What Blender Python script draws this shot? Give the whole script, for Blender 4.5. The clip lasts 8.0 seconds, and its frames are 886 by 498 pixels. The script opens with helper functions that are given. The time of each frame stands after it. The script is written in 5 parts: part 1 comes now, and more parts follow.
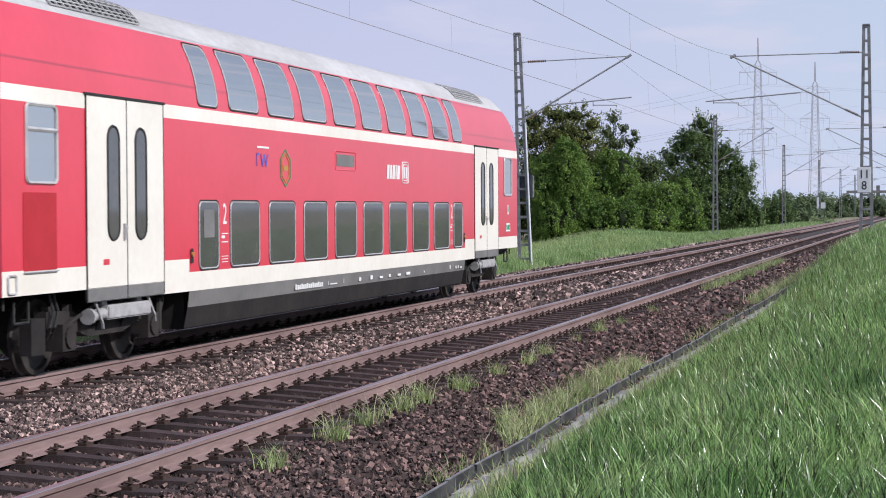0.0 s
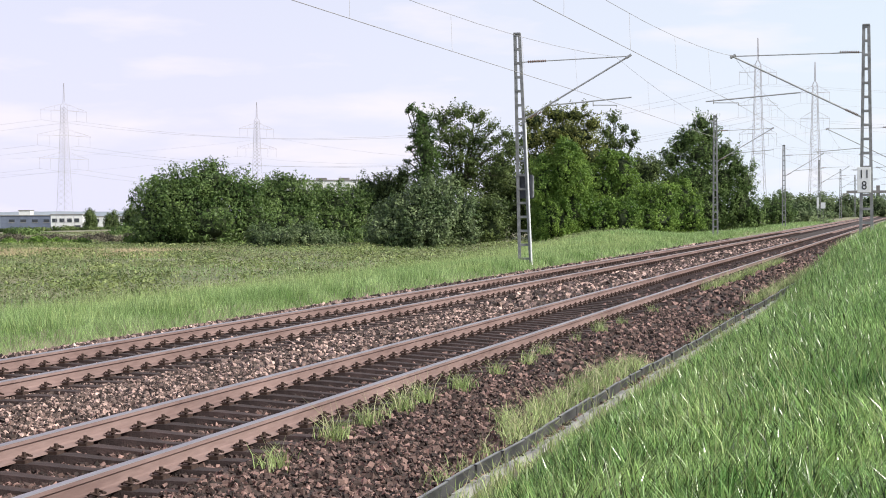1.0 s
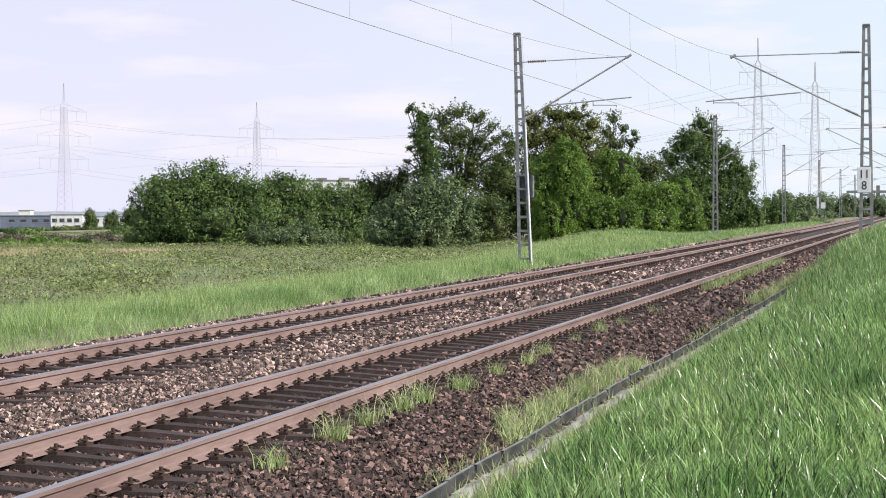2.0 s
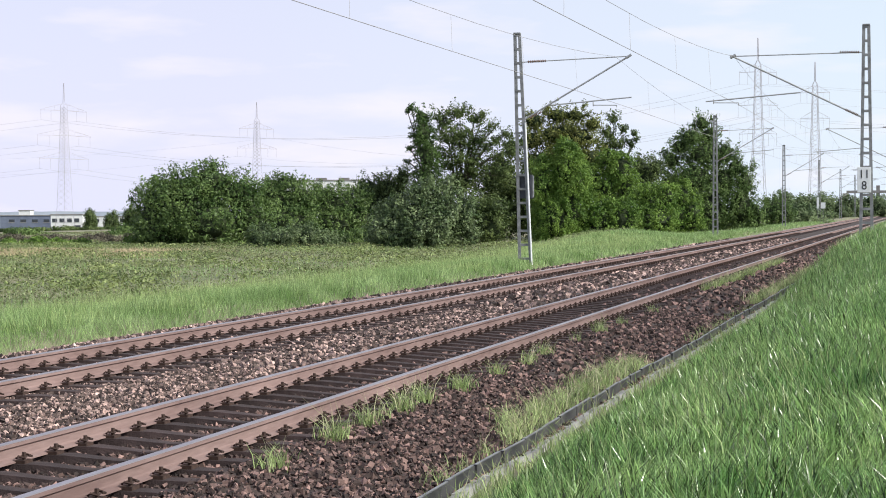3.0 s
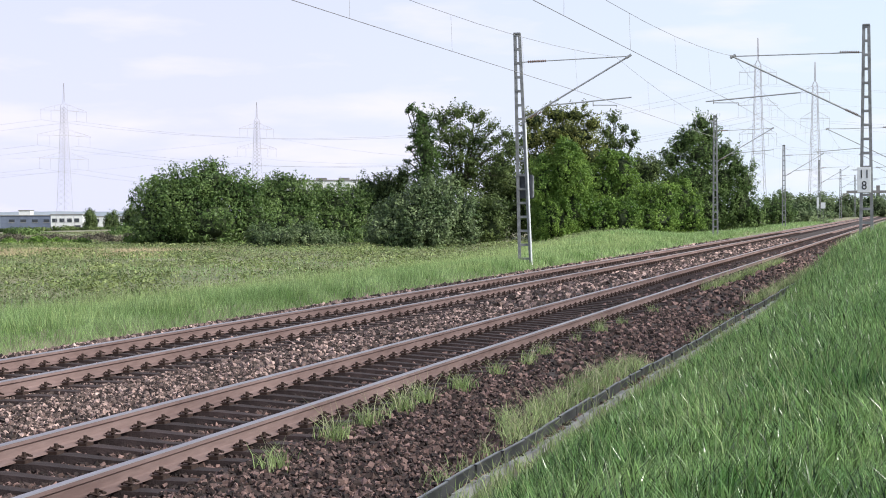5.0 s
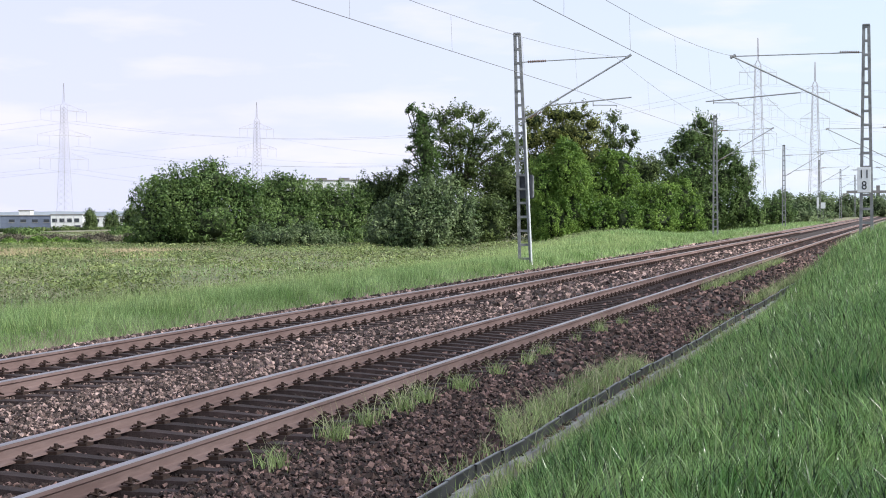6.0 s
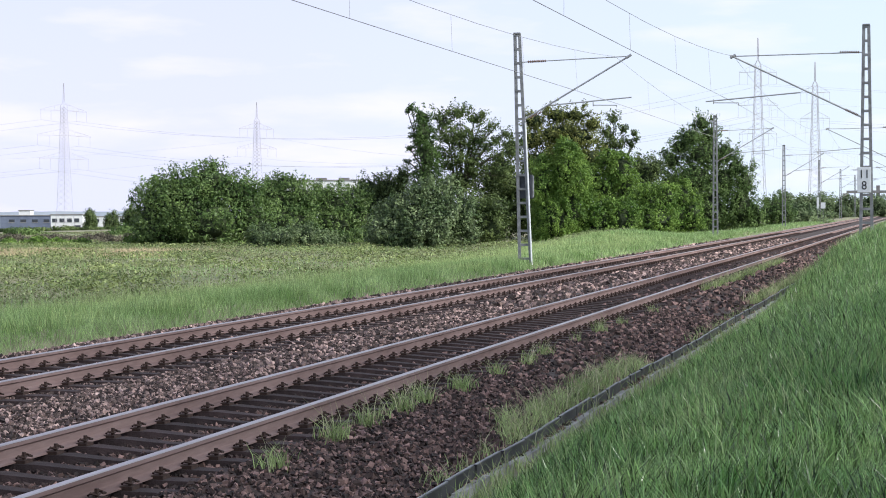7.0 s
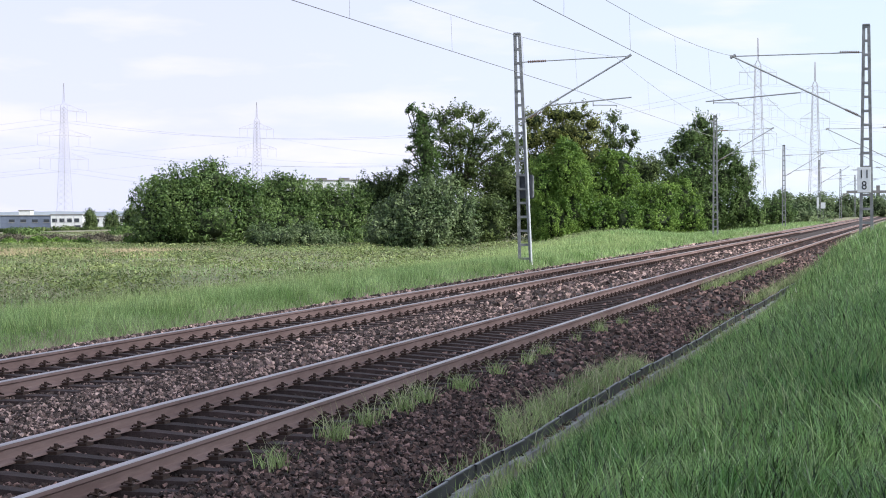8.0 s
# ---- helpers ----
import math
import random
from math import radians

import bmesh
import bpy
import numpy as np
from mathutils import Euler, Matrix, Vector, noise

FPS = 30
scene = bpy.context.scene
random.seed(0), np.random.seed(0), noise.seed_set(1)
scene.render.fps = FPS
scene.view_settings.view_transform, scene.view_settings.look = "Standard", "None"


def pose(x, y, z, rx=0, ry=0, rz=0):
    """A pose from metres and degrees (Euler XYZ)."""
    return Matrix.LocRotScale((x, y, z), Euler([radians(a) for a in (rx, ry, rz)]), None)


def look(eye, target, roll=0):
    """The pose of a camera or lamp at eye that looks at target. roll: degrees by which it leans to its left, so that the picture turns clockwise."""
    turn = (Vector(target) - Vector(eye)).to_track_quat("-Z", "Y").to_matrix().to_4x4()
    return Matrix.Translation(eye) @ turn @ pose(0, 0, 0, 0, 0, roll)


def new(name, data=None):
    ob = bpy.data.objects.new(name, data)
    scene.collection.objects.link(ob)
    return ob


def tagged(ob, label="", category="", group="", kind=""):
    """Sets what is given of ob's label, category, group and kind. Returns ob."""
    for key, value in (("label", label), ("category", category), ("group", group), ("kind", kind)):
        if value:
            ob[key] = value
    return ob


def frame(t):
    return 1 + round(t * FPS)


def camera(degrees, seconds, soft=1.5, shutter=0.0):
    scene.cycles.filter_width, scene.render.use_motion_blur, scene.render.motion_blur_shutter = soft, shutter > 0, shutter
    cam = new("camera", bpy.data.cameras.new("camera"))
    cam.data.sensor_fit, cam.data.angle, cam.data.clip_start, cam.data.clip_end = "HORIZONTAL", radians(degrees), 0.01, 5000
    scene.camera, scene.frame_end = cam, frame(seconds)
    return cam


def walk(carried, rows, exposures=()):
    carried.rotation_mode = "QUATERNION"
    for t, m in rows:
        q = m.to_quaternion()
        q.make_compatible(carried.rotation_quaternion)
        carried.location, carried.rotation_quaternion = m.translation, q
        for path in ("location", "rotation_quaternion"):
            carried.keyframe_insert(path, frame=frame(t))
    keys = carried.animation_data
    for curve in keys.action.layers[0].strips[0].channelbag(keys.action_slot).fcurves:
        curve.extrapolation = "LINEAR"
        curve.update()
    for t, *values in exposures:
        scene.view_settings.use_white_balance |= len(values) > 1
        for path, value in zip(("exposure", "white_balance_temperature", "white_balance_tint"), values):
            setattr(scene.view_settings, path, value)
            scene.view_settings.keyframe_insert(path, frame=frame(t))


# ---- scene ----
# The track runs along +Y; rail tops lie at z = 0; the camera stands on the grassy bank at x = 0.
NEAR_TRACK, FAR_TRACK = -6.796, -11.113     # centre lines
EYE = (0.0, 0.0, 1.957)
cam = camera(26.51, 8.0, soft=1.0, shutter=0.04)
heading, fall = radians(14.4715), radians(1.211)
aim = Vector((-math.sin(heading) * math.cos(fall), math.cos(heading) * math.cos(fall), -math.sin(fall)))
stand = look(EYE, Vector(EYE) + aim, -0.301)
walk(cam, [(0.0, stand), (8.0, stand)], exposures=[(0.0, -0.30, 6050, 13), (0.5, -0.19, 6150, 12), (1.0, 0.18, 6700, 6), (1.6, 0.18, 6700, 6), (2.8, 0.15, 6550, 5), (4.0, 0.18, 6500, 5), (6.0, 0.22, 6330, 5), (8.0, 0.27, 6250, 6)])

# ---- light ----
SUN = Vector((0.86, -0.20, 0.60)).normalized()      # towards the sun
world = bpy.data.worlds.new("sky")
scene.world = world
world.use_nodes = True
wn, wl = world.node_tree.nodes, world.node_tree.links
wn.clear()
w_out, w_bg = wn.new("ShaderNodeOutputWorld"), wn.new("ShaderNodeBackground")
w_sky = wn.new("ShaderNodeTexSky")
w_sky.sky_type, w_sky.sun_disc = "NISHITA", False
w_sky.sun_elevation = math.asin(SUN.z)
w_sky.sun_rotation = math.atan2(SUN.x, SUN.y)
w_sky.air_density, w_sky.dust_density, w_sky.ozone_density = 1.0, 0.6, 1.5
w_co, w_map, w_noise, w_ramp = (wn.new("ShaderNode" + k) for k in ("TexCoord", "Mapping", "TexNoise", "ValToRGB"))
w_map.inputs["Scale"].default_value = (1.3, 1.3, 6.0)
w_map.inputs["Location"].default_value = (0.15, 0.2, 0.45)
w_noise.inputs["Scale"].default_value, w_noise.inputs["Detail"].default_value = 7.5, 7.0
w_ramp.color_ramp.elements[0].position, w_ramp.color_ramp.elements[1].position = 0.52, 0.70
w_mix = wn.new("ShaderNodeMixRGB")
w_mix.inputs[2].default_value = (9.8, 8.9, 9.6, 1)
w_scale = wn.new("ShaderNodeMath")
w_scale.operation, w_scale.inputs[1].default_value = "MULTIPLY", 0.48
wl.new(w_co.outputs["Generated"], w_map.inputs["Vector"])
wl.new(w_map.outputs[0], w_noise.inputs["Vector"])
wl.new(w_noise.outputs["Fac"], w_ramp.inputs[0])
wl.new(w_ramp.outputs[0], w_scale.inputs[0])
wl.new(w_scale.outputs[0], w_mix.inputs[0])
# pale lavender haze that thins out with height
w_sep, w_rng, w_haze = wn.new("ShaderNodeSeparateXYZ"), wn.new("ShaderNodeMapRange"), wn.new("ShaderNodeMixRGB")
w_rng.inputs["From Min"].default_value, w_rng.inputs["From Max"].default_value = 0.0, 0.55
w_rng.inputs["To Min"].default_value, w_rng.inputs["To Max"].default_value = 0.97, 0.35
# lavender away from the sun, paler and bluer-green towards it
w_turn, w_tint = wn.new("ShaderNodeMapRange"), wn.new("ShaderNodeMixRGB")
w_turn.inputs["From Min"].default_value, w_turn.inputs["From Max"].default_value = -0.36, 0.04
w_tint.inputs[1].default_value, w_tint.inputs[2].default_value = (7.55, 7.45, 9.7, 1), (7.55, 8.45, 9.9, 1)
wl.new(w_co.outputs["Generated"], w_sep.inputs[0])
wl.new(w_sep.outputs["X"], w_turn.inputs["Value"])
wl.new(w_turn.outputs[0], w_tint.inputs[0])
wl.new(w_tint.outputs[0], w_haze.inputs[2])
wl.new(w_sep.outputs["Z"], w_rng.inputs["Value"])
wl.new(w_rng.outputs[0], w_haze.inputs[0])
wl.new(w_sky.outputs[0], w_haze.inputs[1])
wl.new(w_haze.outputs[0], w_mix.inputs[1])
wl.new(w_mix.outputs[0], w_bg.inputs["Color"])
w_bg.inputs["Strength"].default_value = 0.10
wl.new(w_bg.outputs[0], w_out.inputs[0])

sun = new("sun", bpy.data.lights.new("sun", "SUN"))
sun.data.energy, sun.data.angle, sun.data.color = 5.0, radians(0.53), (1.0, 0.95, 0.88)
sun.matrix_world = look(SUN * 100, (0, 0, 0))


# ---- materials ----
def mk(name, dark, light, scale=4.0, rough=0.7, metal=0.0, bump=0.0, bump_scale=40.0, vary="", amount=0.35, through_light=0.0, coat=0.0, skew=1.0, low=None, high=None, stretch=(1, 1, 1), detail=6.0, spec=0.5):
    """Two tones mixed by a coarse and a fine noise, with relief; vary: 'object' or 'island' shifts the brightness piece by piece."""
    m = bpy.data.materials.new(name)
    m.use_nodes = True
    n, l = m.node_tree.nodes, m.node_tree.links
    bsdf, out = n["Principled BSDF"], n["Material Output"]
    co, mp = n.new("ShaderNodeTexCoord"), n.new("ShaderNodeMapping")
    mp.inputs["Scale"].default_value = stretch
    l.new(co.outputs["Object"], mp.inputs[0])
    big, fine = n.new("ShaderNodeTexNoise"), n.new("ShaderNodeTexNoise")
    big.inputs["Scale"].default_value, big.inputs["Detail"].default_value = scale, detail
    fine.inputs["Scale"].default_value, fine.inputs["Detail"].default_value = scale * 9, 4.0
    add = n.new("ShaderNodeMath")
    add.operation = "MULTIPLY_ADD"
    add.inputs[1].default_value = 0.45
    ramp = n.new("ShaderNodeValToRGB")
    ramp.color_ramp.elements[0].position, ramp.color_ramp.elements[1].position = 0.52, 0.92
    ramp.color_ramp.elements[0].color, ramp.color_ramp.elements[1].color = (*dark, 1), (*light, 1)
    for t in (big, fine):
        l.new(mp.outputs[0], t.inputs["Vector"])
    l.new(fine.outputs["Fac"], add.inputs[0])
    l.new(big.outputs["Fac"], add.inputs[2])
    l.new(add.outputs[0], ramp.inputs[0])
    colour = ramp.outputs[0]
    if vary:
        src = n.new("ShaderNodeObjectInfo" if vary == "object" else "ShaderNodeNewGeometry")
        rnd = src.outputs["Random" if vary == "object" else "Random Per Island"]
        hsv, rng = n.new("ShaderNodeHueSaturation"), n.new("ShaderNodeMapRange")
        rng.inputs["To Min"].default_value, rng.inputs["To Max"].default_value = (1 - amount if low is None else low), (1 + amount if high is None else high)
        power = n.new("ShaderNodeMath")
        power.operation, power.inputs[1].default_value = "POWER", skew
        l.new(rnd, power.inputs[0])
        l.new(power.outputs[0], rng.inputs["Value"])
        l.new(rng.outputs[0], hsv.inputs["Value"])
        l.new(colour, hsv.inputs["Color"])
        colour = hsv.outputs[0]
    l.new(colour, bsdf.inputs["Base Color"])
    bsdf.inputs["Roughness"].default_value, bsdf.inputs["Metallic"].default_value = rough, metal
    bsdf.inputs["Coat Weight"].default_value = coat
    bsdf.inputs["Specular IOR Level"].default_value = spec
    if bump:
        b, bn = n.new("ShaderNodeBump"), n.new("ShaderNodeTexNoise")
        bn.inputs["Scale"].default_value, bn.inputs["Detail"].default_value = bump_scale, 5.0
        b.inputs["Strength"].default_value, b.inputs["Distance"].default_value = bump, 0.02
        l.new(mp.outputs[0], bn.inputs["Vector"])
        l.new(bn.outputs["Fac"], b.inputs["Height"])
        l.new(b.outputs[0], bsdf.inputs["Normal"])
    if through_light:
        tr, mix = n.new("ShaderNodeBsdfTranslucent"), n.new("ShaderNodeMixShader")
        mix.inputs[0].default_value = through_light
        l.new(colour, tr.inputs[0])
        l.new(bsdf.outputs[0], mix.inputs[1])
        l.new(tr.outputs[0], mix.inputs[2])
        l.new(mix.outputs[0], out.inputs[0])
    return m


M_SOIL = mk("meadow_soil", (0.095, 0.120, 0.050), (0.28, 0.25, 0.165), 0.16, 0.95, bump=0.8, bump_scale=6)
M_BALLAST = mk("ballast_bed", (0.026, 0.018, 0.016), (0.09, 0.062, 0.055), 9, 0.9, bump=1.0, bump_scale=16)
M_STONE = mk("ballast_stone", (0.064, 0.041, 0.038), (0.190, 0.118, 0.104), 6, 0.85, vary="island", skew=2.6, low=0.22, high=2.6)
M_STONE_PALE = mk("pale_ballast_stone", (0.104, 0.066, 0.060), (0.345, 0.245, 0.218), 6, 0.85, vary="island", skew=2.6, low=0.2, high=2.7)
M_RUST = mk("rusty_rail", (0.165, 0.104, 0.097), (0.285, 0.195, 0.183), 3, 0.75, bump=0.15, bump_scale=60, stretch=(1, 0.15, 1))
M_SHINE = mk("worn_rail_top", (0.44, 0.385, 0.385), (0.62, 0.56, 0.56), 3, 0.42, 1.0, stretch=(1, 0.05, 1))
M_SLEEPER = mk("sleeper_concrete", (0.028, 0.017, 0.017), (0.072, 0.047, 0.046), 5, 0.9, bump=0.4, bump_scale=70, vary="object", amount=0.25)
M_CLIP = mk("rusty_clip", (0.035, 0.020, 0.016), (0.085, 0.05, 0.04), 20, 0.7, 0.3)
M_GALV = mk("galvanised_steel", (0.17, 0.17, 0.175), (0.31, 0.31, 0.32), 5, 0.5, 0.3)
M_TUBE = mk("bright_galvanised_tube", (0.34, 0.34, 0.35), (0.54, 0.54, 0.55), 5, 0.42, 0.3)
# steel grey painted lighter to imitate haze in front of the towers
M_LATTICE = mk("haze_paled_pylon_steel", (0.31, 0.29, 0.33), (0.42, 0.39, 0.44), 2, 0.7, 0.0)
M_WIRE = mk("grey_wire", (0.35, 0.34, 0.36), (0.48, 0.46, 0.48), 5, 0.6, 0.2)
M_CERAMIC = mk("brown_ceramic", (0.10, 0.05, 0.035), (0.16, 0.08, 0.05), 10, 0.3)
M_LEAF = mk("bush_leaf", (0.036, 0.078, 0.018), (0.180, 0.258, 0.085), 0.55, 0.45, vary="island", amount=0.30, through_light=0.24, spec=0.25)
M_LEAF_DARK = mk("tree_leaf", (0.038, 0.066, 0.019), (0.150, 0.195, 0.068), 0.55, 0.5, vary="island", amount=0.30, through_light=0.24, spec=0.25)
M_LEAF_IVY = mk("creeper_leaf", (0.052, 0.116, 0.018), (0.222, 0.335, 0.070), 0.6, 0.55, vary="island", amount=0.22, through_light=0.25, spec=0.25)
M_LEAF_SILVER_HAZE = mk("silver_leaf_and_haze", (0.042, 0.080, 0.026), (0.190, 0.245, 0.115), 0.6, 0.45, vary="island", amount=0.35, through_light=0.2, spec=0.35)
M_LEAF_CREEPER = mk("dark_creeper_leaf", (0.034, 0.068, 0.016), (0.085, 0.140, 0.036), 0.8, 0.6, vary="island", amount=0.35, through_light=0.2, spec=0.25)
M_LEAF_BROWN = mk("brownish_tree_leaf", (0.082, 0.104, 0.026), (0.260, 0.275, 0.085), 0.7, 0.6, vary="island", amount=0.35, through_light=0.24, spec=0.25)
M_BARK = mk("bark", (0.05, 0.04, 0.03), (0.12, 0.10, 0.08), 3, 0.9, bump=0.6, bump_scale=12)
M_GRASS = mk("bank_grass", (0.078, 0.182, 0.045), (0.310, 0.450, 0.165), 0.9, 0.26, vary="island", amount=0.95, through_light=0.34, spec=0.7)
M_VERGE = mk("verge_grass", (0.130, 0.240, 0.056), (0.38, 0.50, 0.225), 0.4, 0.55, vary="island", amount=0.5, through_light=0.35)
M_TUFT = mk("ballast_weed", (0.19, 0.275, 0.085), (0.47, 0.56, 0.25), 1.5, 0.55, vary="island", amount=0.5, through_light=0.35)
M_FIELD_LEAF = mk("broad_field_leaf", (0.090, 0.135, 0.038), (0.300, 0.345, 0.130), 0.5, 0.5, vary="island", amount=0.35, through_light=0.25)
M_DRY = mk("dry_stem", (0.34, 0.33, 0.18), (0.60, 0.58, 0.38), 3, 0.7, vary="island", amount=0.3, through_light=0.25)
M_STRAW = mk("dry_straw", (0.42, 0.33, 0.20), (0.64, 0.52, 0.35), 0.5, 0.8, vary="island", amount=0.25, through_light=0.25)
M_WEED = mk("field_weed", (0.090, 0.118, 0.046), (0.275, 0.285, 0.155), 0.25, 0.65, vary="island", amount=0.22, through_light=0.3, spec=0.3)


# ---- mesh helpers ----
def box(bm, x0, x1, y0, y1, z0, z1):
    v = [bm.verts.new(p) for p in ((x0, y0, z0), (x1, y0, z0), (x1, y1, z0), (x0, y1, z0), (x0, y0, z1), (x1, y0, z1), (x1, y1, z1), (x0, y1, z1))]
    return [bm.faces.new([v[i] for i in f]) for f in ((3, 2, 1, 0), (4, 5, 6, 7), (0, 1, 5, 4), (1, 2, 6, 5), (2, 3, 7, 6), (3, 0, 4, 7))]


def bar(bm, a, b, r, sides=6, r2=None):
    """A round or angular bar from a to b."""
    a, b = Vector(a), Vector(b)
    q = (b - a).to_track_quat("Z", "Y")
    rings = []
    for p, rad in ((a, r), (b, r if r2 is None else r2)):
        rings.append([bm.verts.new(p + q @ Vector((rad * math.cos(k * math.tau / sides), rad * math.sin(k * math.tau / sides), 0))) for k in range(sides)])
    for k in range(sides):
        bm.faces.new((rings[0][k], rings[0][(k + 1) % sides], rings[1][(k + 1) % sides], rings[1][k]))
    bm.faces.new(rings[0][::-1])
    bm.faces.new(rings[1])


def tube(bm, pts, r, sides=5, closed=False):
    """One bent round bar through all the points."""
    pts = [Vector(p) for p in pts]
    n = len(pts)
    rings = []
    for k, p in enumerate(pts):
        a, b = (pts[k - 1], pts[(k + 1) % n]) if closed else (pts[max(0, k - 1)], pts[min(n - 1, k + 1)])
        d = (b - a).normalized()
        side = d.cross(Vector((1, 0, 0)) if abs(d.x) < 0.7 else Vector((0, 0, 1))).normalized()
        up = side.cross(d)
        rings.append([bm.verts.new(p + r * (math.cos(t * math.tau / sides) * side + math.sin(t * math.tau / sides) * up)) for t in range(sides)])
    for k in range(n if closed else n - 1):
        r0, r1 = rings[k], rings[(k + 1) % n]
        for t in range(sides):
            bm.faces.new((r0[t], r0[(t + 1) % sides], r1[(t + 1) % sides], r1[t]))
    if not closed:
        bm.faces.new(rings[0][::-1])
        bm.faces.new(rings[-1])


def beam(bm, a, b, w, d=None):
    """A square-edged strut from a to b."""
    d = w if d is None else d
    a, b = Vector(a), Vector(b)
    q = (b - a).to_track_quat("Z", "Y")
    rings = [[bm.verts.new(p + q @ Vector((sx * w / 2, sy * d / 2, 0))) for sx, sy in ((-1, -1), (1, -1), (1, 1), (-1, 1))] for p in (a, b)]
    for k in range(4):
        bm.faces.new((rings[0][k], rings[0][(k + 1) % 4], rings[1][(k + 1) % 4], rings[1][k]))
    bm.faces.new(rings[0][::-1])
    bm.faces.new(rings[1])


def sweep(bm, profile, stations, closed=True, caps=True):
    """A profile of (x, z) carried through stations (y, shift x, shift z)."""
    rings = [[bm.verts.new((x + dx, y, z + dz)) for x, z in profile] for y, dx, dz in stations]
    n = len(profile)
    made = []
    for r0, r1 in zip(rings, rings[1:]):
        for k in range(n if closed else n - 1):
            made.append(bm.faces.new((r0[k], r0[(k + 1) % n], r1[(k + 1) % n], r1[k])))
    if caps and closed:
        made += [bm.faces.new(rings[0][::-1]), bm.faces.new(rings[-1])]
    return made


def part(name, bm, material, parent=None, label="", smooth=False):
    me = bpy.data.meshes.new(name)
    bmesh.ops.recalc_face_normals(bm, faces=bm.faces)
    bm.to_mesh(me)
    bm.free()
    for m in (material if isinstance(material, (list, tuple)) else [material]):
        me.materials.append(m)
    if smooth:
        me.shade_smooth()
    ob = new(name, me)
    ob.parent = parent
    if label:
        tagged(ob, label)
    return ob


def thing(name, label, category, at=(0, 0, 0), turn=0, group="", kind=""):
    ob = new(name)
    ob.empty_display_size = 0.2
    ob.matrix_basis = pose(*at, 0, 0, turn)
    return tagged(ob, label, category, group, kind)


def raw(name, verts, faces, material, parent=None):
    """A mesh from arrays: verts (n, 3), faces (m, 3) or (m, 4)."""
    me = bpy.data.meshes.new(name)
    verts, faces = np.asarray(verts, np.float32), np.asarray(faces, np.int32)
    k = faces.shape[1]
    me.vertices.add(len(verts))
    me.vertices.foreach_set("co", verts.ravel())
    me.loops.add(faces.size)
    me.loops.foreach_set("vertex_index", faces.ravel())
    me.polygons.add(len(faces))
    me.polygons.foreach_set("loop_start", np.arange(0, faces.size, k, dtype=np.int32))
    me.polygons.foreach_set("loop_total", np.full(len(faces), k, np.int32))
    me.update(calc_edges=True)
    me.validate()
    for m in (material if isinstance(material, (list, tuple)) else [material]):
        me.materials.append(m)
    ob = new(name, me)
    ob.parent = parent
    return ob


# ---- ground ----
def smooth_step(a, b, v):
    t = np.clip((v - a) / (b - a), 0, 1)
    return t * t * (3 - 2 * t)


def ground_height(x, y):
    x, y = np.asarray(x, float), np.asarray(y, float)
    bank = -0.46 + 0.82 * smooth_step(-3.75, -0.9, x) - 0.25 * smooth_step(3, 12, x)
    bank = bank + 0.85 * smooth_step(33, 68, y) * smooth_step(-3.75, -2.95, x)
    left = -0.34 + 0.26 * smooth_step(-13.5, -14.6, x) - 0.50 * smooth_step(-15.4, -20.0, x)
    left = left - 0.02 * np.clip(-x - 95, 0, None)
    left = left + 1.0 * np.exp(-((x + 19.5) / 2.6) ** 2 - ((y - 118) / 22) ** 2)
    bed = np.full_like(x, -0.62)
    z = np.where(x > -3.9, bank, np.where(x < -13.45, left, bed))
    z = z + 0.03 * np.sin(x * 0.9 + y * 0.31) * np.sin(y * 0.47) * ((x > -3) | (x < -15))
    return z


def build_ground():
    xs = np.concatenate([[-4000, -2500, -1500, -1000, -700, -500, -350, -250, -180, -130], np.arange(-100, -24, 4), np.arange(-24, -13.4, 0.5), [-13.45, -13.4, -9, -3.95],
                         np.arange(-3.85, 4.1, 0.25), [6, 9, 14, 25, 60, 150, 400, 1000, 2500, 4000]])
    ys = np.concatenate([[-3000, -1000, -400, -150, -60, -25, -10], np.arange(-4, 60, 1.0), np.arange(60, 160, 3), np.arange(160, 400, 12), [450, 550, 700, 900, 1200, 1700, 2500, 4500]])
    gx, gy = np.meshgrid(xs, ys)
    v = np.stack([gx, gy, ground_height(gx, gy)], -1).reshape(-1, 3)
    nx, ny = len(xs), len(ys)
    i = (np.arange(ny - 1)[:, None] * nx + np.arange(nx - 1)[None, :]).ravel()
    ob = raw("ground", v, np.stack([i, i + 1, i + nx + 1, i + nx], 1), M_SOIL)
    ob.data.shade_smooth()
    tagged(ob, "meadow and field soil with green growth", "ground", kind="structure")


build_ground()


def build_ballast_bed():
    bm = bmesh.new()
    profile = [(-3.70, -0.60), (-3.78, -0.44), (-5.00, -0.25), (-5.52, -0.185), (-5.72, -0.245), (-8.15, -0.255), (-8.4, -0.20), (-9.5, -0.20), (-9.75, -0.235), (-12.4, -0.235), (-13.2, -0.20), (-13.9, -0.33), (-13.9, -0.7), (-3.7, -0.7)]
    sweep(bm, profile, [(y, 0, 0) for y in (-80, 0, 20, 40, 80, 160, 320, 700)])
    ob = part("ballast_bed", bm, M_BALLAST)
    tagged(ob, "dark brown crushed-stone ballast bed under two tracks", "ballast", kind="structure")


build_ballast_bed()


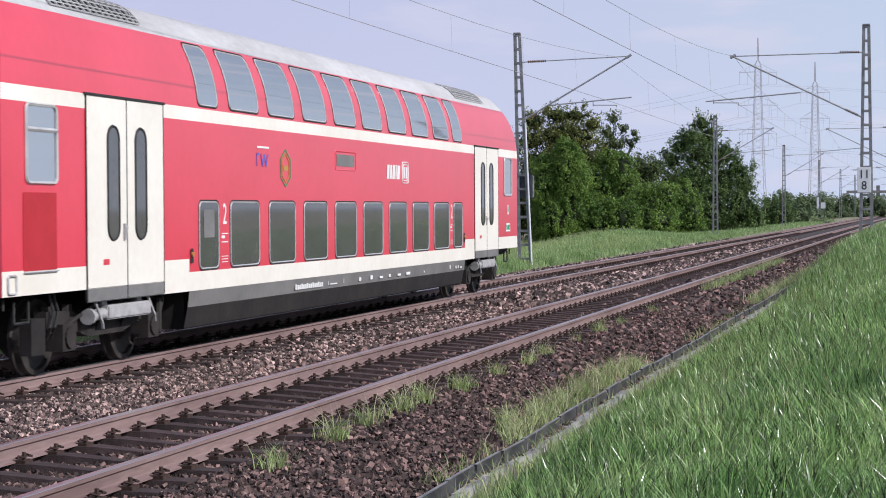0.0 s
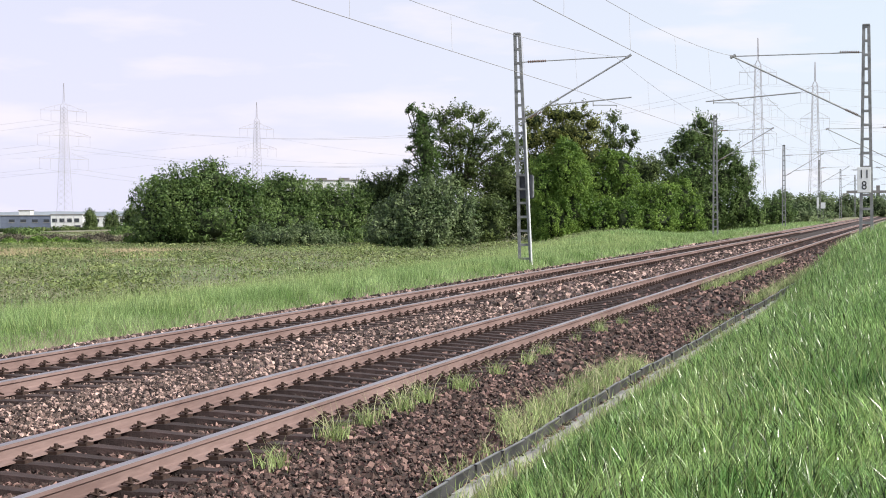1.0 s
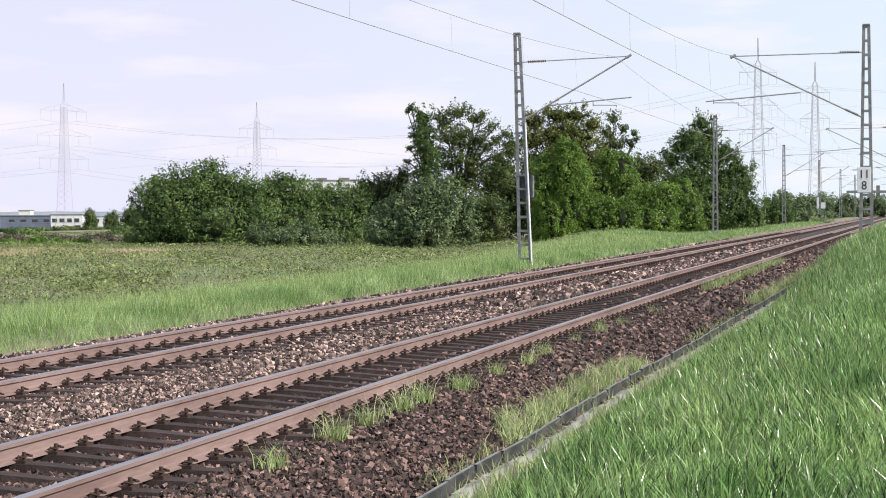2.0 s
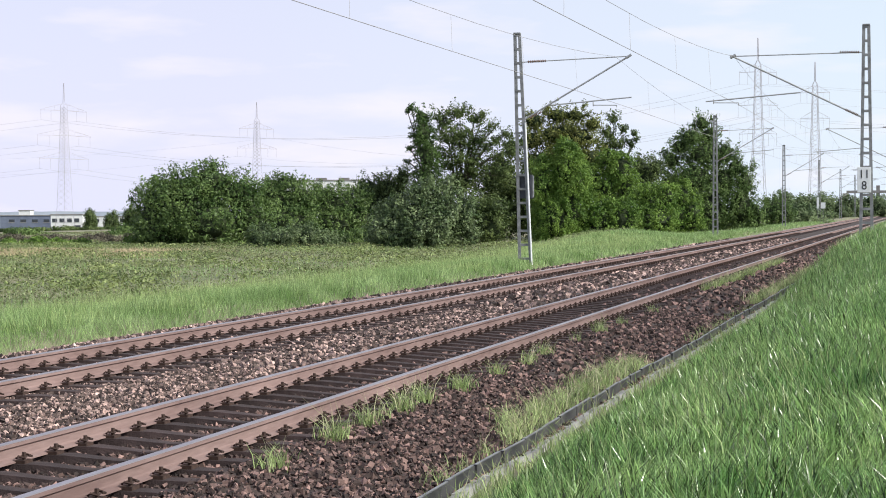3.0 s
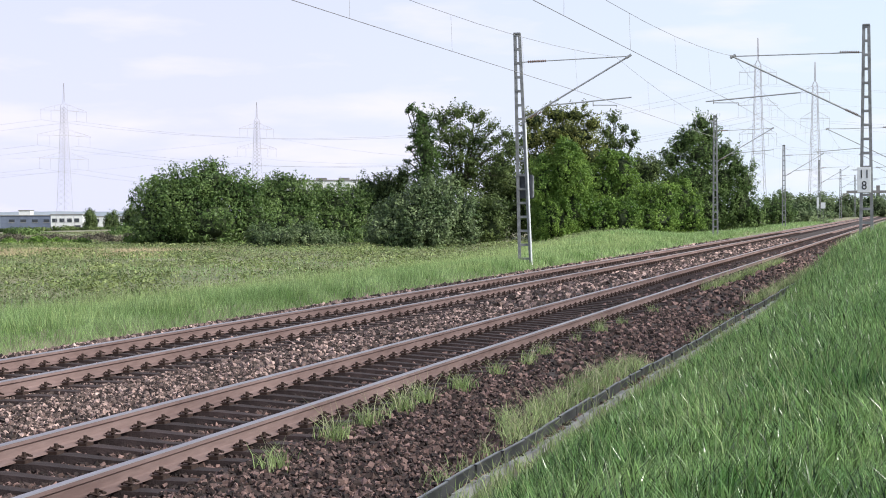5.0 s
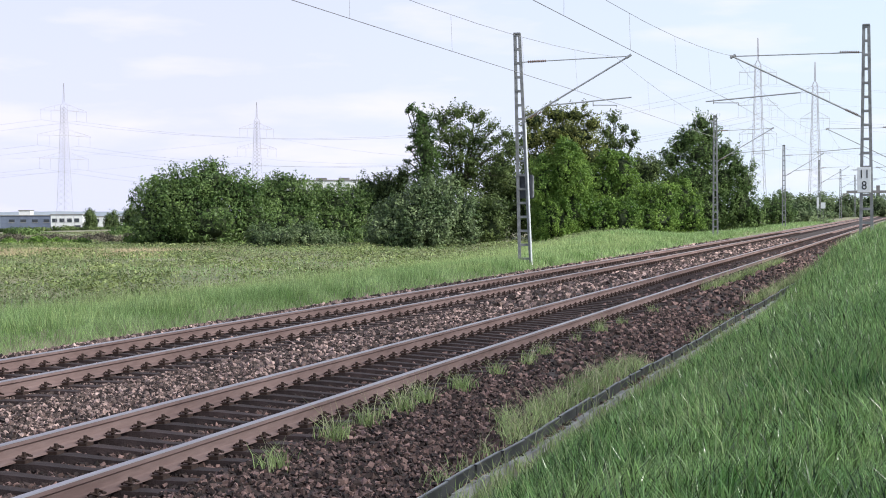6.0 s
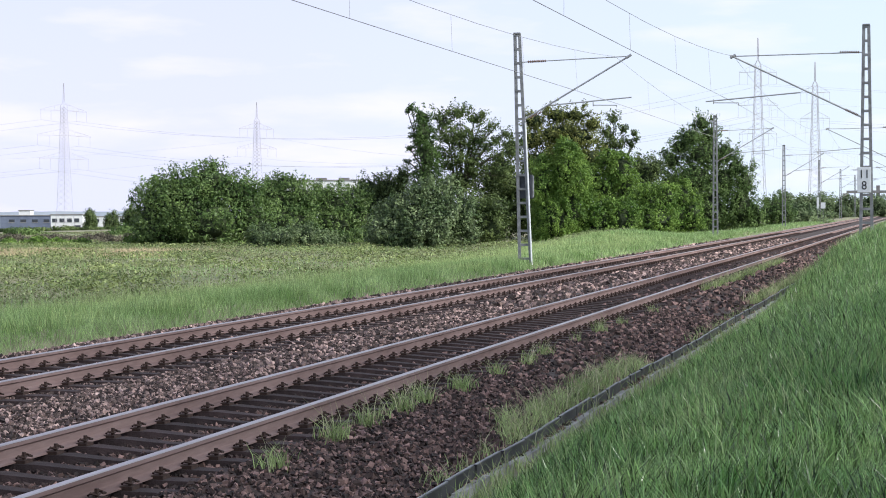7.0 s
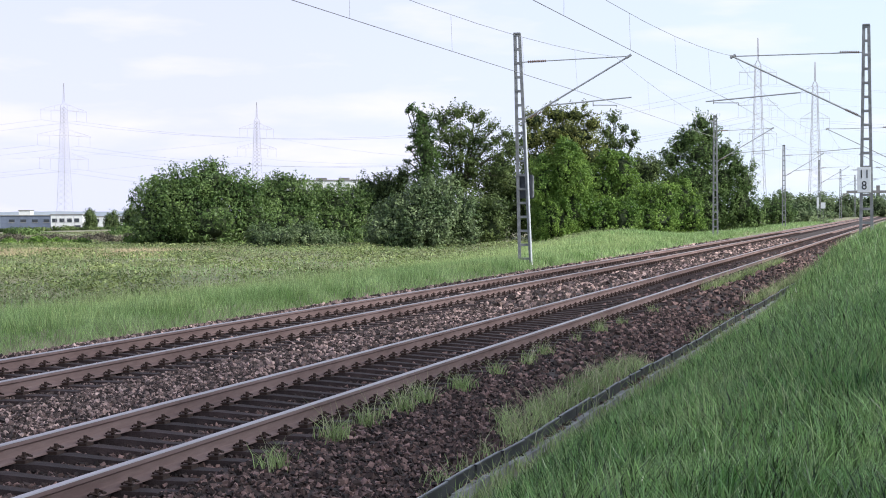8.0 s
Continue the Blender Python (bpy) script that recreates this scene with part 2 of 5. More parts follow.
# ---- tracks ----
def rail_mesh():
    prof = [(-0.075, -0.172), (0.075, -0.172), (0.075, -0.160), (0.012, -0.140), (0.0085, -0.125), (0.0085, -0.055), (0.036, -0.040), (0.036, -0.008), (0.029, 0.0), (-0.029, 0.0), (-0.036, -0.008), (-0.036, -0.040), (-0.0085, -0.055), (-0.0085, -0.125), (-0.012, -0.140), (-0.075, -0.160)]
    bm = bmesh.new()
    sweep(bm, prof, [(y, 0, 0) for y in (-80, 0, 60, 200, 700)])
    me = bpy.data.meshes.new("rail")
    bmesh.ops.recalc_face_normals(bm, faces=bm.faces)
    for f in bm.faces:
        f.material_index = 1 if f.normal.z > 0.3 and f.calc_center_median().z > -0.006 else 0
    bm.to_mesh(me)
    bm.free()
    me.materials.append(M_RUST)
    me.materials.append(M_SHINE)
    return me


def sleeper_geometry(bm, y=0.0):
    """A concrete sleeper, waisted in the middle, with sloping rail seats."""
    for x0, x1, z0, z1, w0, w1 in ((-1.30, -0.50, -0.185, -0.175, 0.13, 0.13), (-0.50, 0.0, -0.175, -0.215, 0.13, 0.10), (0.0, 0.50, -0.215, -0.175, 0.10, 0.13), (0.50, 1.30, -0.175, -0.185, 0.13, 0.13)):
        t = [bm.verts.new(p) for p in ((x0, y - w0 * .75, z0), (x1, y - w1 * .75, z1), (x1, y + w1 * .75, z1), (x0, y + w0 * .75, z0))]
        b = [bm.verts.new(p) for p in ((x0, y - w0, -0.40), (x1, y - w1, -0.40), (x1, y + w1, -0.40), (x0, y + w0, -0.40))]
        bm.faces.new(t)
        for k in range(4):
            bm.faces.new((t[k], b[k], b[(k + 1) % 4], t[(k + 1) % 4]))


def fastening_geometry(bm, x=0.0, y=0.0, side=1):
    """An angled guide plate, a bolt and a spring clip beside the rail foot."""
    box(bm, x + side * 0.075 - 0.02, x + side * 0.075 + 0.085, y - 0.075, y + 0.075, -0.185, -0.150)
    bar(bm, (x + side * 0.115, y, -0.16), (x + side * 0.115, y, -0.085), 0.019, 6)
    for s in (-1, 1):
        pts = [(x + side * 0.06, y + s * 0.03, -0.135), (x + side * 0.10, y + s * 0.075, -0.112), (x + side * 0.155, y + s * 0.065, -0.125), (x + side * 0.15, y + s * 0.02, -0.118)]
        tube(bm, pts, 0.011, 5)


def mesh_of(name, fill, material):
    bm = bmesh.new()
    fill(bm)
    me = bpy.data.meshes.new(name)
    bmesh.ops.recalc_face_normals(bm, faces=bm.faces)
    bm.to_mesh(me)
    bm.free()
    me.materials.append(material)
    return me


RAIL_MESH = rail_mesh()
SLEEPER_MESH = mesh_of("sleeper", sleeper_geometry, M_SLEEPER)
CLIP_OUT = mesh_of("fastening", lambda bm: fastening_geometry(bm, side=1), M_CLIP)
CLIP_IN = mesh_of("fastening", lambda bm: fastening_geometry(bm, side=-1), M_CLIP)
PITCH = 0.6


def build_track(centre, phase, label):
    track = thing("railway_track", label, "railway track", (centre, 0, 0), group="parallel tracks")
    for x in (-0.7525, 0.7525):
        ob = new("rail", RAIL_MESH)
        ob.parent, ob.location = track, (x, 0, 0)
        tagged(ob, "rusty steel rail with a worn bright top")
    near = [phase + PITCH * k for k in range(75)]
    for y in near:
        s = new("sleeper", SLEEPER_MESH)
        s.parent, s.location = track, (0, y, 0)
        for x in (-0.7525, 0.7525):
            for me, side in ((CLIP_OUT, 1), (CLIP_IN, -1)):
                c = new("fastening", me)
                c.parent, c.location = s, (x, 0, 0)
    bm, bc = bmesh.new(), bmesh.new()
    for k in range(75, 400):
        sleeper_geometry(bm, phase + PITCH * k)
        if k < 240:
            for x in (-0.7525, 0.7525):
                box(bc, x - 0.17, x + 0.17, phase + PITCH * k - 0.06, phase + PITCH * k + 0.06, -0.19, -0.11)
    tagged(part("distant_sleeper_run", bm, M_SLEEPER, track), kind="stuff")
    tagged(part("distant_fastening_run", bc, M_CLIP, track), kind="stuff")


build_track(NEAR_TRACK, 10.33, "railway track with rusty rails on dark concrete sleepers")
build_track(FAR_TRACK, 14.0, "railway track with rusty rails beside the meadow verge")


# ---- overhead line ----
def build_mast(x, y, z0, height, side, lean=0.0, tip_shift=0.0):
    """A lattice mast of two channels with cross battens, and a cantilever towards side (+1 or -1) over the track."""
    mast = thing("catenary_mast", "grey steel lattice catenary mast with a bracket over the track", "catenary mast", (x, y, z0), group="catenary masts")
    foot, head, depth = (0.21 if y < 100 else 0.16), 0.085, 0.11
    for s in (-1, 1):
        bm = bmesh.new()
        beam(bm, (s * foot + lean, 0, 0), (s * head + tip_shift, 0, height), 0.085, depth)
        part("leg", bm, M_GALV, mast)
    n = 17
    for k in range(n):
        z = 0.25 + (height - 0.3) * k / (n - 1)
        h = foot + (head - foot) * z / height
        o = lean + (tip_shift - lean) * z / height
        bm = bmesh.new()
        box(bm, o - h, o + h, -0.05, 0.05, z - 0.045, z + 0.045)
        part("batten", bm, M_GALV, mast)
    bm = bmesh.new()
    box(bm, tip_shift - 0.13, tip_shift + 0.13, -0.08, 0.08, height, height + 0.05)
    part("cap", bm, M_GALV, mast)
    far = side > 0
    reach = 4.0 if far else 4.70            # from the mast to the messenger wire
    tie, low, tip = (7.40 - z0, 5.25 - z0, 7.52 - z0) if far else (7.45 - z0, 5.14 - z0, 7.42 - z0)
    bm = bmesh.new()
    bar(bm, (tip_shift * 0.85 + side * 0.1, 0, tie), (side * reach, 0, tip), 0.022)
    part("tie_rod", bm, M_TUBE, mast)
    bm = bmesh.new()
    bar(bm, (tip_shift * 0.55 + side * 0.14, 0, low), (side * reach * 1.02, 0, tip + 0.04), 0.031, 8)
    bar(bm, (side * reach - 0.1, 0, tip - 0.06), (side * reach + 0.1, 0, tip + 0.06), 0.05, 8)
    part("cantilever_tube", bm, M_TUBE, mast)
    ra, rb = ((1.0, 5.78), (4.1, 6.02)) if far else ((2.3, 6.07), (5.68, 5.81))
    bm = bmesh.new()
    bar(bm, (side * ra[0], 0, ra[1] - z0), (side * rb[0], 0, rb[1] - z0), 0.024, 8)
    part("registration_tube", bm, M_TUBE, mast)
    da, db = (2.68, 3.55) if far else (5.4, 4.5)
    bm = bmesh.new()
    bar(bm, (side * da, 0, 5.88 - z0), (side * da, 0, 5.72 - z0), 0.02)
    bar(bm, (side * da, 0, 5.76 - z0), (side * db, 0, 5.74 - z0), 0.018)
    bar(bm, (side * db, 0, 5.74 - z0), (side * db, 0, 5.66 - z0), 0.016)
    part("registration_arm", bm, M_TUBE, mast)
    for a, b in (((side * 0.25, 0, tie + 0.01), (side * 0.95, 0, tie + 0.03)), ((side * 0.3, 0, low + 0.09), (side * 0.75, 0, low + 0.30))):
        bm = bmesh.new()
        a, b = Vector(a), Vector(b)
        for k in range(9):
            p = a.lerp(b, k / 9)
            q = a.lerp(b, (k + 0.55) / 9)
            bar(bm, p, q, 0.055, 8, 0.035)
        part("insulator", bm, M_CERAMIC, mast)
    return mast


MAST_Y = [68.5 + 65.5 * k for k in range(6)]
for k, y in enumerate(MAST_Y):
    build_mast(-14.62, y, -0.15, 8.6, 1, 0.10 if k == 0 else 0.0, -0.17 if k == 0 else 0.0)
    build_mast(-2.13, y, 0.15, 8.25, -1)


def build_wires():
    posts = [3.0] + MAST_Y
    for centre, zc, zm in ((NEAR_TRACK, 5.70, 7.42), (FAR_TRACK, 5.78, 7.52)):
        line = thing("overhead_line", "thin contact wire and messenger wire above the track", "overhead line", group="overhead lines")
        for name, za, sag, r in (("contact_wire", zc, 0.03, 0.009), ("messenger_wire", zm, 0.95, 0.007)):
            bm = bmesh.new()
            pts = []
            for k, (a, b) in enumerate(zip(posts, posts[1:])):
                for i in range(0 if k == 0 else 1, 13):
                    t = i / 12
                    stagger = (0.12 if k % 2 else -0.12) * (1 - 2 * t) if name == "contact_wire" else 0
                    pts.append((centre + stagger, a + (b - a) * t, za - sag * 4 * t * (1 - t)))
            tube(bm, pts, r, 4)
            part(name, bm, M_WIRE, line)
        for k, (a, b) in enumerate(zip(posts, posts[1:])):
            for i in range(1, 8):
                t = i / 8
                st = (0.12 if k % 2 else -0.12) * (1 - 2 * t)
                if k < 3:
                    bm = bmesh.new()
                    y = a + (b - a) * t
                    bar(bm, (centre + st, y, zc - 0.12 * t * (1 - t)), (centre, y, zm - 3.8 * t * (1 - t)), 0.004, 4)
                    part("dropper", bm, M_WIRE, line)


build_wires()


# ---- the double-deck coach ----
M_RED = mk("red_coach_paint", (0.68, 0.014, 0.042), (0.76, 0.022, 0.058), 0.7, 0.5, coat=1.0)
M_RED.node_tree.nodes["Principled BSDF"].inputs["Coat Roughness"].default_value = 0.30
M_RED.node_tree.nodes["Principled BSDF"].inputs["Coat IOR"].default_value = 1.75
M_DARK_RED = mk("dark_red_louvre", (0.40, 0.014, 0.022), (0.47, 0.02, 0.03), 3, 0.5)
M_WHITE = mk("white_coach_paint", (0.76, 0.71, 0.62), (0.85, 0.81, 0.73), 0.8, 0.42)
M_SKIRT = mk("grey_skirt_paint", (0.15, 0.145, 0.14), (0.22, 0.21, 0.205), 2, 0.5)
M_UNDER = mk("dirty_underframe", (0.008, 0.006, 0.006), (0.024, 0.019, 0.017), 1.5, 0.85, bump=0.3, bump_scale=8)
M_ROOF = mk("dirty_grey_roof", (0.40, 0.39, 0.39), (0.56, 0.55, 0.55), 1.2, 0.6, stretch=(1, 0.4, 1))
M_BLACK = mk("black_rubber", (0.012, 0.012, 0.012), (0.03, 0.03, 0.03), 8, 0.7)
M_ALU = mk("bright_window_frame", (0.46, 0.45, 0.45), (0.62, 0.61, 0.61), 6, 0.3, 0.25)
M_GLASS = mk("tinted_glass", (0.066, 0.065, 0.066), (0.092, 0.090, 0.090), 1.0, 0.05, spec=0.6)
M_GLASS.node_tree.nodes["Principled BSDF"].inputs["IOR"].default_value = 1.7
# same tinted glass, IOR raised to brighten sky in upper and end panes
M_GLASS_UP = mk("sky_boosted_glass", (0.05, 0.055, 0.065), (0.075, 0.08, 0.09), 1.0, 0.05, spec=0.6)
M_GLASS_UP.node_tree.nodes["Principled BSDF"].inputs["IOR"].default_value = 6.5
M_BOGIE = mk("bogie_steel", (0.010, 0.008, 0.008), (0.036, 0.028, 0.026), 4, 0.8, 0.0)
M_PALE = mk("pale_grey_steel", (0.28, 0.27, 0.27), (0.46, 0.445, 0.445), 6, 0.5, 0.0)
M_WHEEL = mk("wheel_steel", (0.022, 0.019, 0.018), (0.065, 0.056, 0.052), 4, 0.6, 0.3)
M_MARK = mk("white_marking", (0.74, 0.73, 0.71), (0.82, 0.81, 0.79), 6, 0.5)
M_GREEN = mk("green_sticker", (0.03, 0.22, 0.10), (0.05, 0.32, 0.16), 8, 0.5)
M_GOLD = mk("yellow_sticker", (0.42, 0.22, 0.05), (0.52, 0.28, 0.07), 8, 0.5)
M_BLUE = mk("blue_sticker", (0.10, 0.10, 0.42), (0.14, 0.15, 0.55), 8, 0.5)

SIDE = [(0.36, 1.30), (0.64, 1.36), (0.86, 1.39), (1.02, 1.39), (1.12, 1.39), (1.30, 1.39), (3.18, 1.39), (3.36, 1.388), (3.48, 1.380), (3.64, 1.360), (3.80, 1.328), (3.96, 1.280), (4.12, 1.215),
        (4.24, 1.150), (4.31, 1.105), (4.44, 1.01), (4.57, 0.89), (4.66, 0.75), (4.74, 0.50), (4.79, 0.0)]
LONG = 26.4


def side_x(z):
    return float(np.interp(z, [p[0] for p in SIDE], [p[1] for p in SIDE]))


def end_inset(z):
    return float(np.interp(z, [3.35, 3.6, 3.9, 4.2, 4.45, 4.79], [0, 0.05, 0.16, 0.32, 0.52, 0.75]))


def panel(bm, u0, u1, z0, z1, r, side, lift, rows=10, thick=0.02):
    """A round-cornered plate on the coach's side, following its curve."""
    zs = sorted(set([z0, z1] + [z0 + r * (1 - math.cos(a)) for a in (0.5, 0.9, 1.25)] + [z1 - r * (1 - math.cos(a)) for a in (0.5, 0.9, 1.25)] + [z0 + r + (z1 - z0 - 2 * r) * k / rows for k in range(rows + 1)]))
    prev = None
    for z in zs:
        e = max(0.0, r - (z - z0), r - (z1 - z))
        inset = r - math.sqrt(max(0.0, r * r - e * e))
        x = side * (side_x(z) + lift)
        row = [bm.verts.new((x, u0 + inset, z)), bm.verts.new((x, u1 - inset, z))]
        if prev:
            bm.faces.new((prev[0], prev[1], row[1], row[0]))
        prev = row


def rim(bm, u0, u1, z0, z1, r, side, lift, w=0.02):
    """A frame bar round such a plate."""
    pts = []
    for cu, cz, a0 in ((u1 - r, z1 - r, 0), (u0 + r, z1 - r, 90), (u0 + r, z0 + r, 180), (u1 - r, z0 + r, 270)):
        for k in range(5):
            a = radians(a0 + 22.5 * k)
            pts.append((cu + r * math.cos(a), cz + r * math.sin(a)))
    dense = []
    for (ua, za), (ub, zb) in zip(pts, pts[1:] + pts[:1]):
        n = 8 if abs(zb - za) > 0.4 else 1
        dense += [(ua + (ub - ua) * k / n, za + (zb - za) * k / n) for k in range(n)]
    p3 = [(side * (side_x(z) + lift), u, z) for u, z in dense]
    tube(bm, p3, w, 5, True)


def build_bogie(coach, centre):
    bogie = new("bogie")
    bogie.parent, bogie.location = coach, (0, centre, 0)
    tagged(bogie, "dark greasy bogie with two wheelsets")
    bm = bmesh.new()
    for s in (-1, 1):
        sweep(bm, [(s * 0.98, 0.50), (s * 1.14, 0.50), (s * 1.14, 0.72), (s * 0.98, 0.72)], [(-1.65, 0, 0.06), (-1.0, 0, 0.04), (-0.5, 0, -0.08), (0.5, 0, -0.08), (1.0, 0, 0.04), (1.65, 0, 0.06)])
        for y in (-1.25, 1.25):
            box(bm, min(s * 1.0, s * 1.24), max(s * 1.0, s * 1.24), y - 0.17, y + 0.17, 0.30, 0.62)
            bar(bm, (s * 1.15, y, 0.46), (s * 1.27, y, 0.46), 0.13, 12)
            bar(bm, (s * 1.06, y - 0.26, 0.52), (s * 1.06, y - 0.26, 0.84), 0.085, 8)
            bar(bm, (s * 1.06, y + 0.26, 0.52), (s * 1.06, y + 0.26, 0.84), 0.085, 8)
    box(bm, -1.0, 1.0, -0.3, 0.3, 0.45, 0.75)
    part("bogie_frame", bm, M_BOGIE, bogie)
    for y in (-1.25, 1.25):
        for s in (-1, 1):
            bm = bmesh.new()
            lathe = [(0.68, 0.06), (0.68, 0.49), (0.715, 0.49), (0.73, 0.462), (0.815, 0.455), (0.82, 0.395), (0.775, 0.38), (0.765, 0.20), (0.82, 0.14), (0.86, 0.13), (0.86, 0.02)]
            rings = [[bm.verts.new((s * x, y + r * math.cos(k * math.tau / 36), 0.46 + r * math.sin(k * math.tau / 36))) for k in range(36)] for x, r in lathe]
            for r0, r1 in zip(rings, rings[1:]):
                for k in range(36):
                    bm.faces.new((r0[k], r0[(k + 1) % 36], r1[(k + 1) % 36], r1[k]))
            part("wheel", bm, M_WHEEL, bogie)
    for s in (-1, 1):
        bm = bmesh.new()
        box(bm, min(s * 1.20, s * 1.36), max(s * 1.20, s * 1.36), -0.40, 0.92, 0.62, 0.80)
        bmesh.ops.bevel(bm, geom=bm.edges[:], offset=0.02, segments=2, affect="EDGES")
        bar(bm, (s * 1.28, -0.78, 0.68), (s * 1.28, -0.40, 0.70), 0.07, 14)
        bar(bm, (s * 1.28, -0.84, 0.68), (s * 1.28, -0.78, 0.68), 0.10, 14)
        for y, lean in ((-0.62, -0.14), (0.98, -0.16)):
            beam(bm, (s * 1.37, y, 0.62), (s * 1.30, y + lean, 0.98), 0.03, 0.02)
            beam(bm, (s * 1.37, y, 0.62), (s * 1.37, y + 0.03, 0.52), 0.03, 0.02)
        for y in (-0.30, 0.75):
            box(bm, min(s * 1.14, s * 1.26), max(s * 1.14, s * 1.26), y - 0.07, y + 0.07, 0.80, 0.98)
        part("side_beam", bm, M_PALE, bogie, "pale grey box-section beam with brackets")
        for a, b, r in (((1.18, -1.2, 0.60), (1.22, -0.2, 0.90), 0.025), ((1.18, 0.3, 0.62), (1.25, 0.6, 0.90), 0.03), ((1.2, 1.5, 0.35), (1.2, 1.5, 0.80), 0.05)):
            bm = bmesh.new()
            bar(bm, (s * a[0], a[1], a[2]), (s * b[0], b[1], b[2]), r, 8)
            part("damper", bm, M_BOGIE, bogie)
        for y in (-1.62, -1.5, -0.42, -0.30, 0.42, 1.62):
            bm = bmesh.new()
            tube(bm, [(s * 1.16, y, 0.98), (s * 1.2, y + 0.04, 0.78), (s * 1.19, y - 0.03, 0.60), (s * 1.1, y + 0.05, 0.45)], 0.018, 6)
            part("brake_hose", bm, M_BLACK, bogie)
        bm = bmesh.new()
        box(bm, min(s * 1.05, s * 1.2), max(s * 1.05, s * 1.2), -2.15, -1.80, 0.30, 0.72)
        part("equipment_box", bm, M_UNDER, bogie)


def build_coach():
    coach = thing("double_deck_coach", "red double-deck railway coach with white stripe and doors", "train")
    cuts = [0, 0.85, 2.12, 4.45, 5.34, 21.06, 21.95, 24.28, 25.55, 26.4]
    bm = bmesh.new()
    rings = []
    for u in cuts:
        row = []
        for z, x in SIDE:
            dy = end_inset(z) if u == 0 else -end_inset(z) if u == LONG else 0
            row.append((bm.verts.new((x, u + dy, z)), bm.verts.new((-x, u + dy, z))))
        rings.append(row)
    red, white, skirt, under, roof, black = range(6)
    for k in range(len(cuts) - 1):
        middle, outer = k == 4, k in (0, 1, 7, 8)
        door = k in (2, 6)
        for j in range(len(SIDE) - 1):
            z = (SIDE[j][0] + SIDE[j + 1][0]) / 2
            if not middle and z < (1.02 if outer else 0.86):
                continue
            if z > 4.31:
                m = roof
            elif z > 3.36:
                m = red
            elif z > 3.18:
                m = white
            elif middle:
                m = red if z > 1.12 else white if z > 0.86 else skirt if z > 0.64 else under
            elif door:
                m = white if z > 1.02 else skirt
            elif outer:
                m = red if z > 1.30 else white
            else:
                m = red if z > 1.30 else white
            for s in (0, 1):
                f = bm.faces.new((rings[k][j][s], rings[k + 1][j][s], rings[k + 1][j + 1][s], rings[k][j + 1][s]))
                f.material_index, f.smooth = m, z > 3.2
    for row, m in ((rings[0], red), (rings[-1], red)):
        for j in range(3, len(SIDE) - 1):
            corners = [bm.verts.new(v.co) for v in (row[j][0], row[j][1], row[j + 1][1], row[j + 1][0])]
            f = bm.faces.new(corners)
            f.material_index = m
    part("body", bm, [M_RED, M_WHITE, M_SKIRT, M_UNDER, M_ROOF, M_BLACK], coach, "red and white painted steel body")
    bm = bmesh.new()
    box(bm, -1.28, 1.28, 5.40, 21.0, 0.34, 1.2)
    box(bm, -1.3, 1.3, 0.05, 5.40, 1.03, 1.3)
    box(bm, -1.3, 1.3, 21.0, 26.35, 1.03, 1.3)
    for u in (0.35, 5.0, 21.4, 26.0):
        box(bm, -0.9, 0.9, u - 0.1, u + 0.1, 0.75, 1.1)
    part("underframe", bm, M_UNDER, coach, "dark dirty underframe")
    for u, s in ((-0.02, -1), (26.42, 1)):
        bm = bmesh.new()
        for k in range(4):
            y = u + s * 0.05 * k
            box(bm, -0.75 + 0.02 * (k % 2), 0.75 - 0.02 * (k % 2), y - 0.03, y + 0.03, 1.05, 3.3)
        part("gangway_bellows", bm, M_BLACK, coach, "black rubber bellows")
        bm = bmesh.new()
        for x in (-0.875, 0.875):
            bar(bm, (x, u - s * 0.3, 1.05), (x, u + s * 0.25, 1.05), 0.09, 10)
            bar(bm, (x, u + s * 0.25, 1.05), (x, u + s * 0.30, 1.05), 0.22, 14)
        part("buffer", bm, M_BLACK, coach)
        bm = bmesh.new()
        for x in (-1.25, 1.25):
            for a, b in (((x, u - s * 0.9, 0.95), (x, u - s * 0.9, 0.70)), ((x, u - s * 0.55, 0.95), (x, u - s * 0.55, 0.70)), ((x, u - s * 0.9, 0.70), (x, u - s * 0.55, 0.70)), ((x, u - s * 0.3, 0.98), (x, u - s * 0.3, 0.86))):
                bar(bm, a, b, 0.018, 6)
        part("step_iron", bm, M_BLACK, coach)
    lower = [(5.71, 6.43)] + [(6.91 + 1.648 * k, 8.10 + 1.648 * k) for k in range(8)] + [(20.05, 20.80)]
    for s in (1, -1):
        for u0, u1 in lower:
            for name, z0, z1, r in (("lower_window", 1.155, 2.075, 0.10), ("upper_window", 3.415, 4.255, 0.09)):
                bm = bmesh.new()
                panel(bm, u0, u1, z0, z1, r, s, 0.006)
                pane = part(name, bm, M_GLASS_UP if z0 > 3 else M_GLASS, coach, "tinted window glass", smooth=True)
                bm = bmesh.new()
                rim(bm, u0, u1, z0, z1, r, s, 0.002, 0.013)
                part("frame", bm, M_ALU, pane, "bright metal frame")
                bm = bmesh.new()
                rim(bm, u0 - 0.022, u1 + 0.022, z0 - 0.022, z1 + 0.022, r, s, -0.004, 0.014)
                part("seal", bm, M_BLACK, pane)
        for u0, u1, split in ((0.58, 1.33, True), (24.93, 25.72, False)):
            bm = bmesh.new()
            panel(bm, u0, u1, 2.28, 3.16, 0.07, s, 0.006)
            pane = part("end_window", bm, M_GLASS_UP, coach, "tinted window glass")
            bm = bmesh.new()
            rim(bm, u0, u1, 2.28, 3.16, 0.07, s, 0.008, 0.024)
            if split:
                bar(bm, (s * 1.40, u0, 2.88), (s * 1.40, u1, 2.88), 0.03, 6)
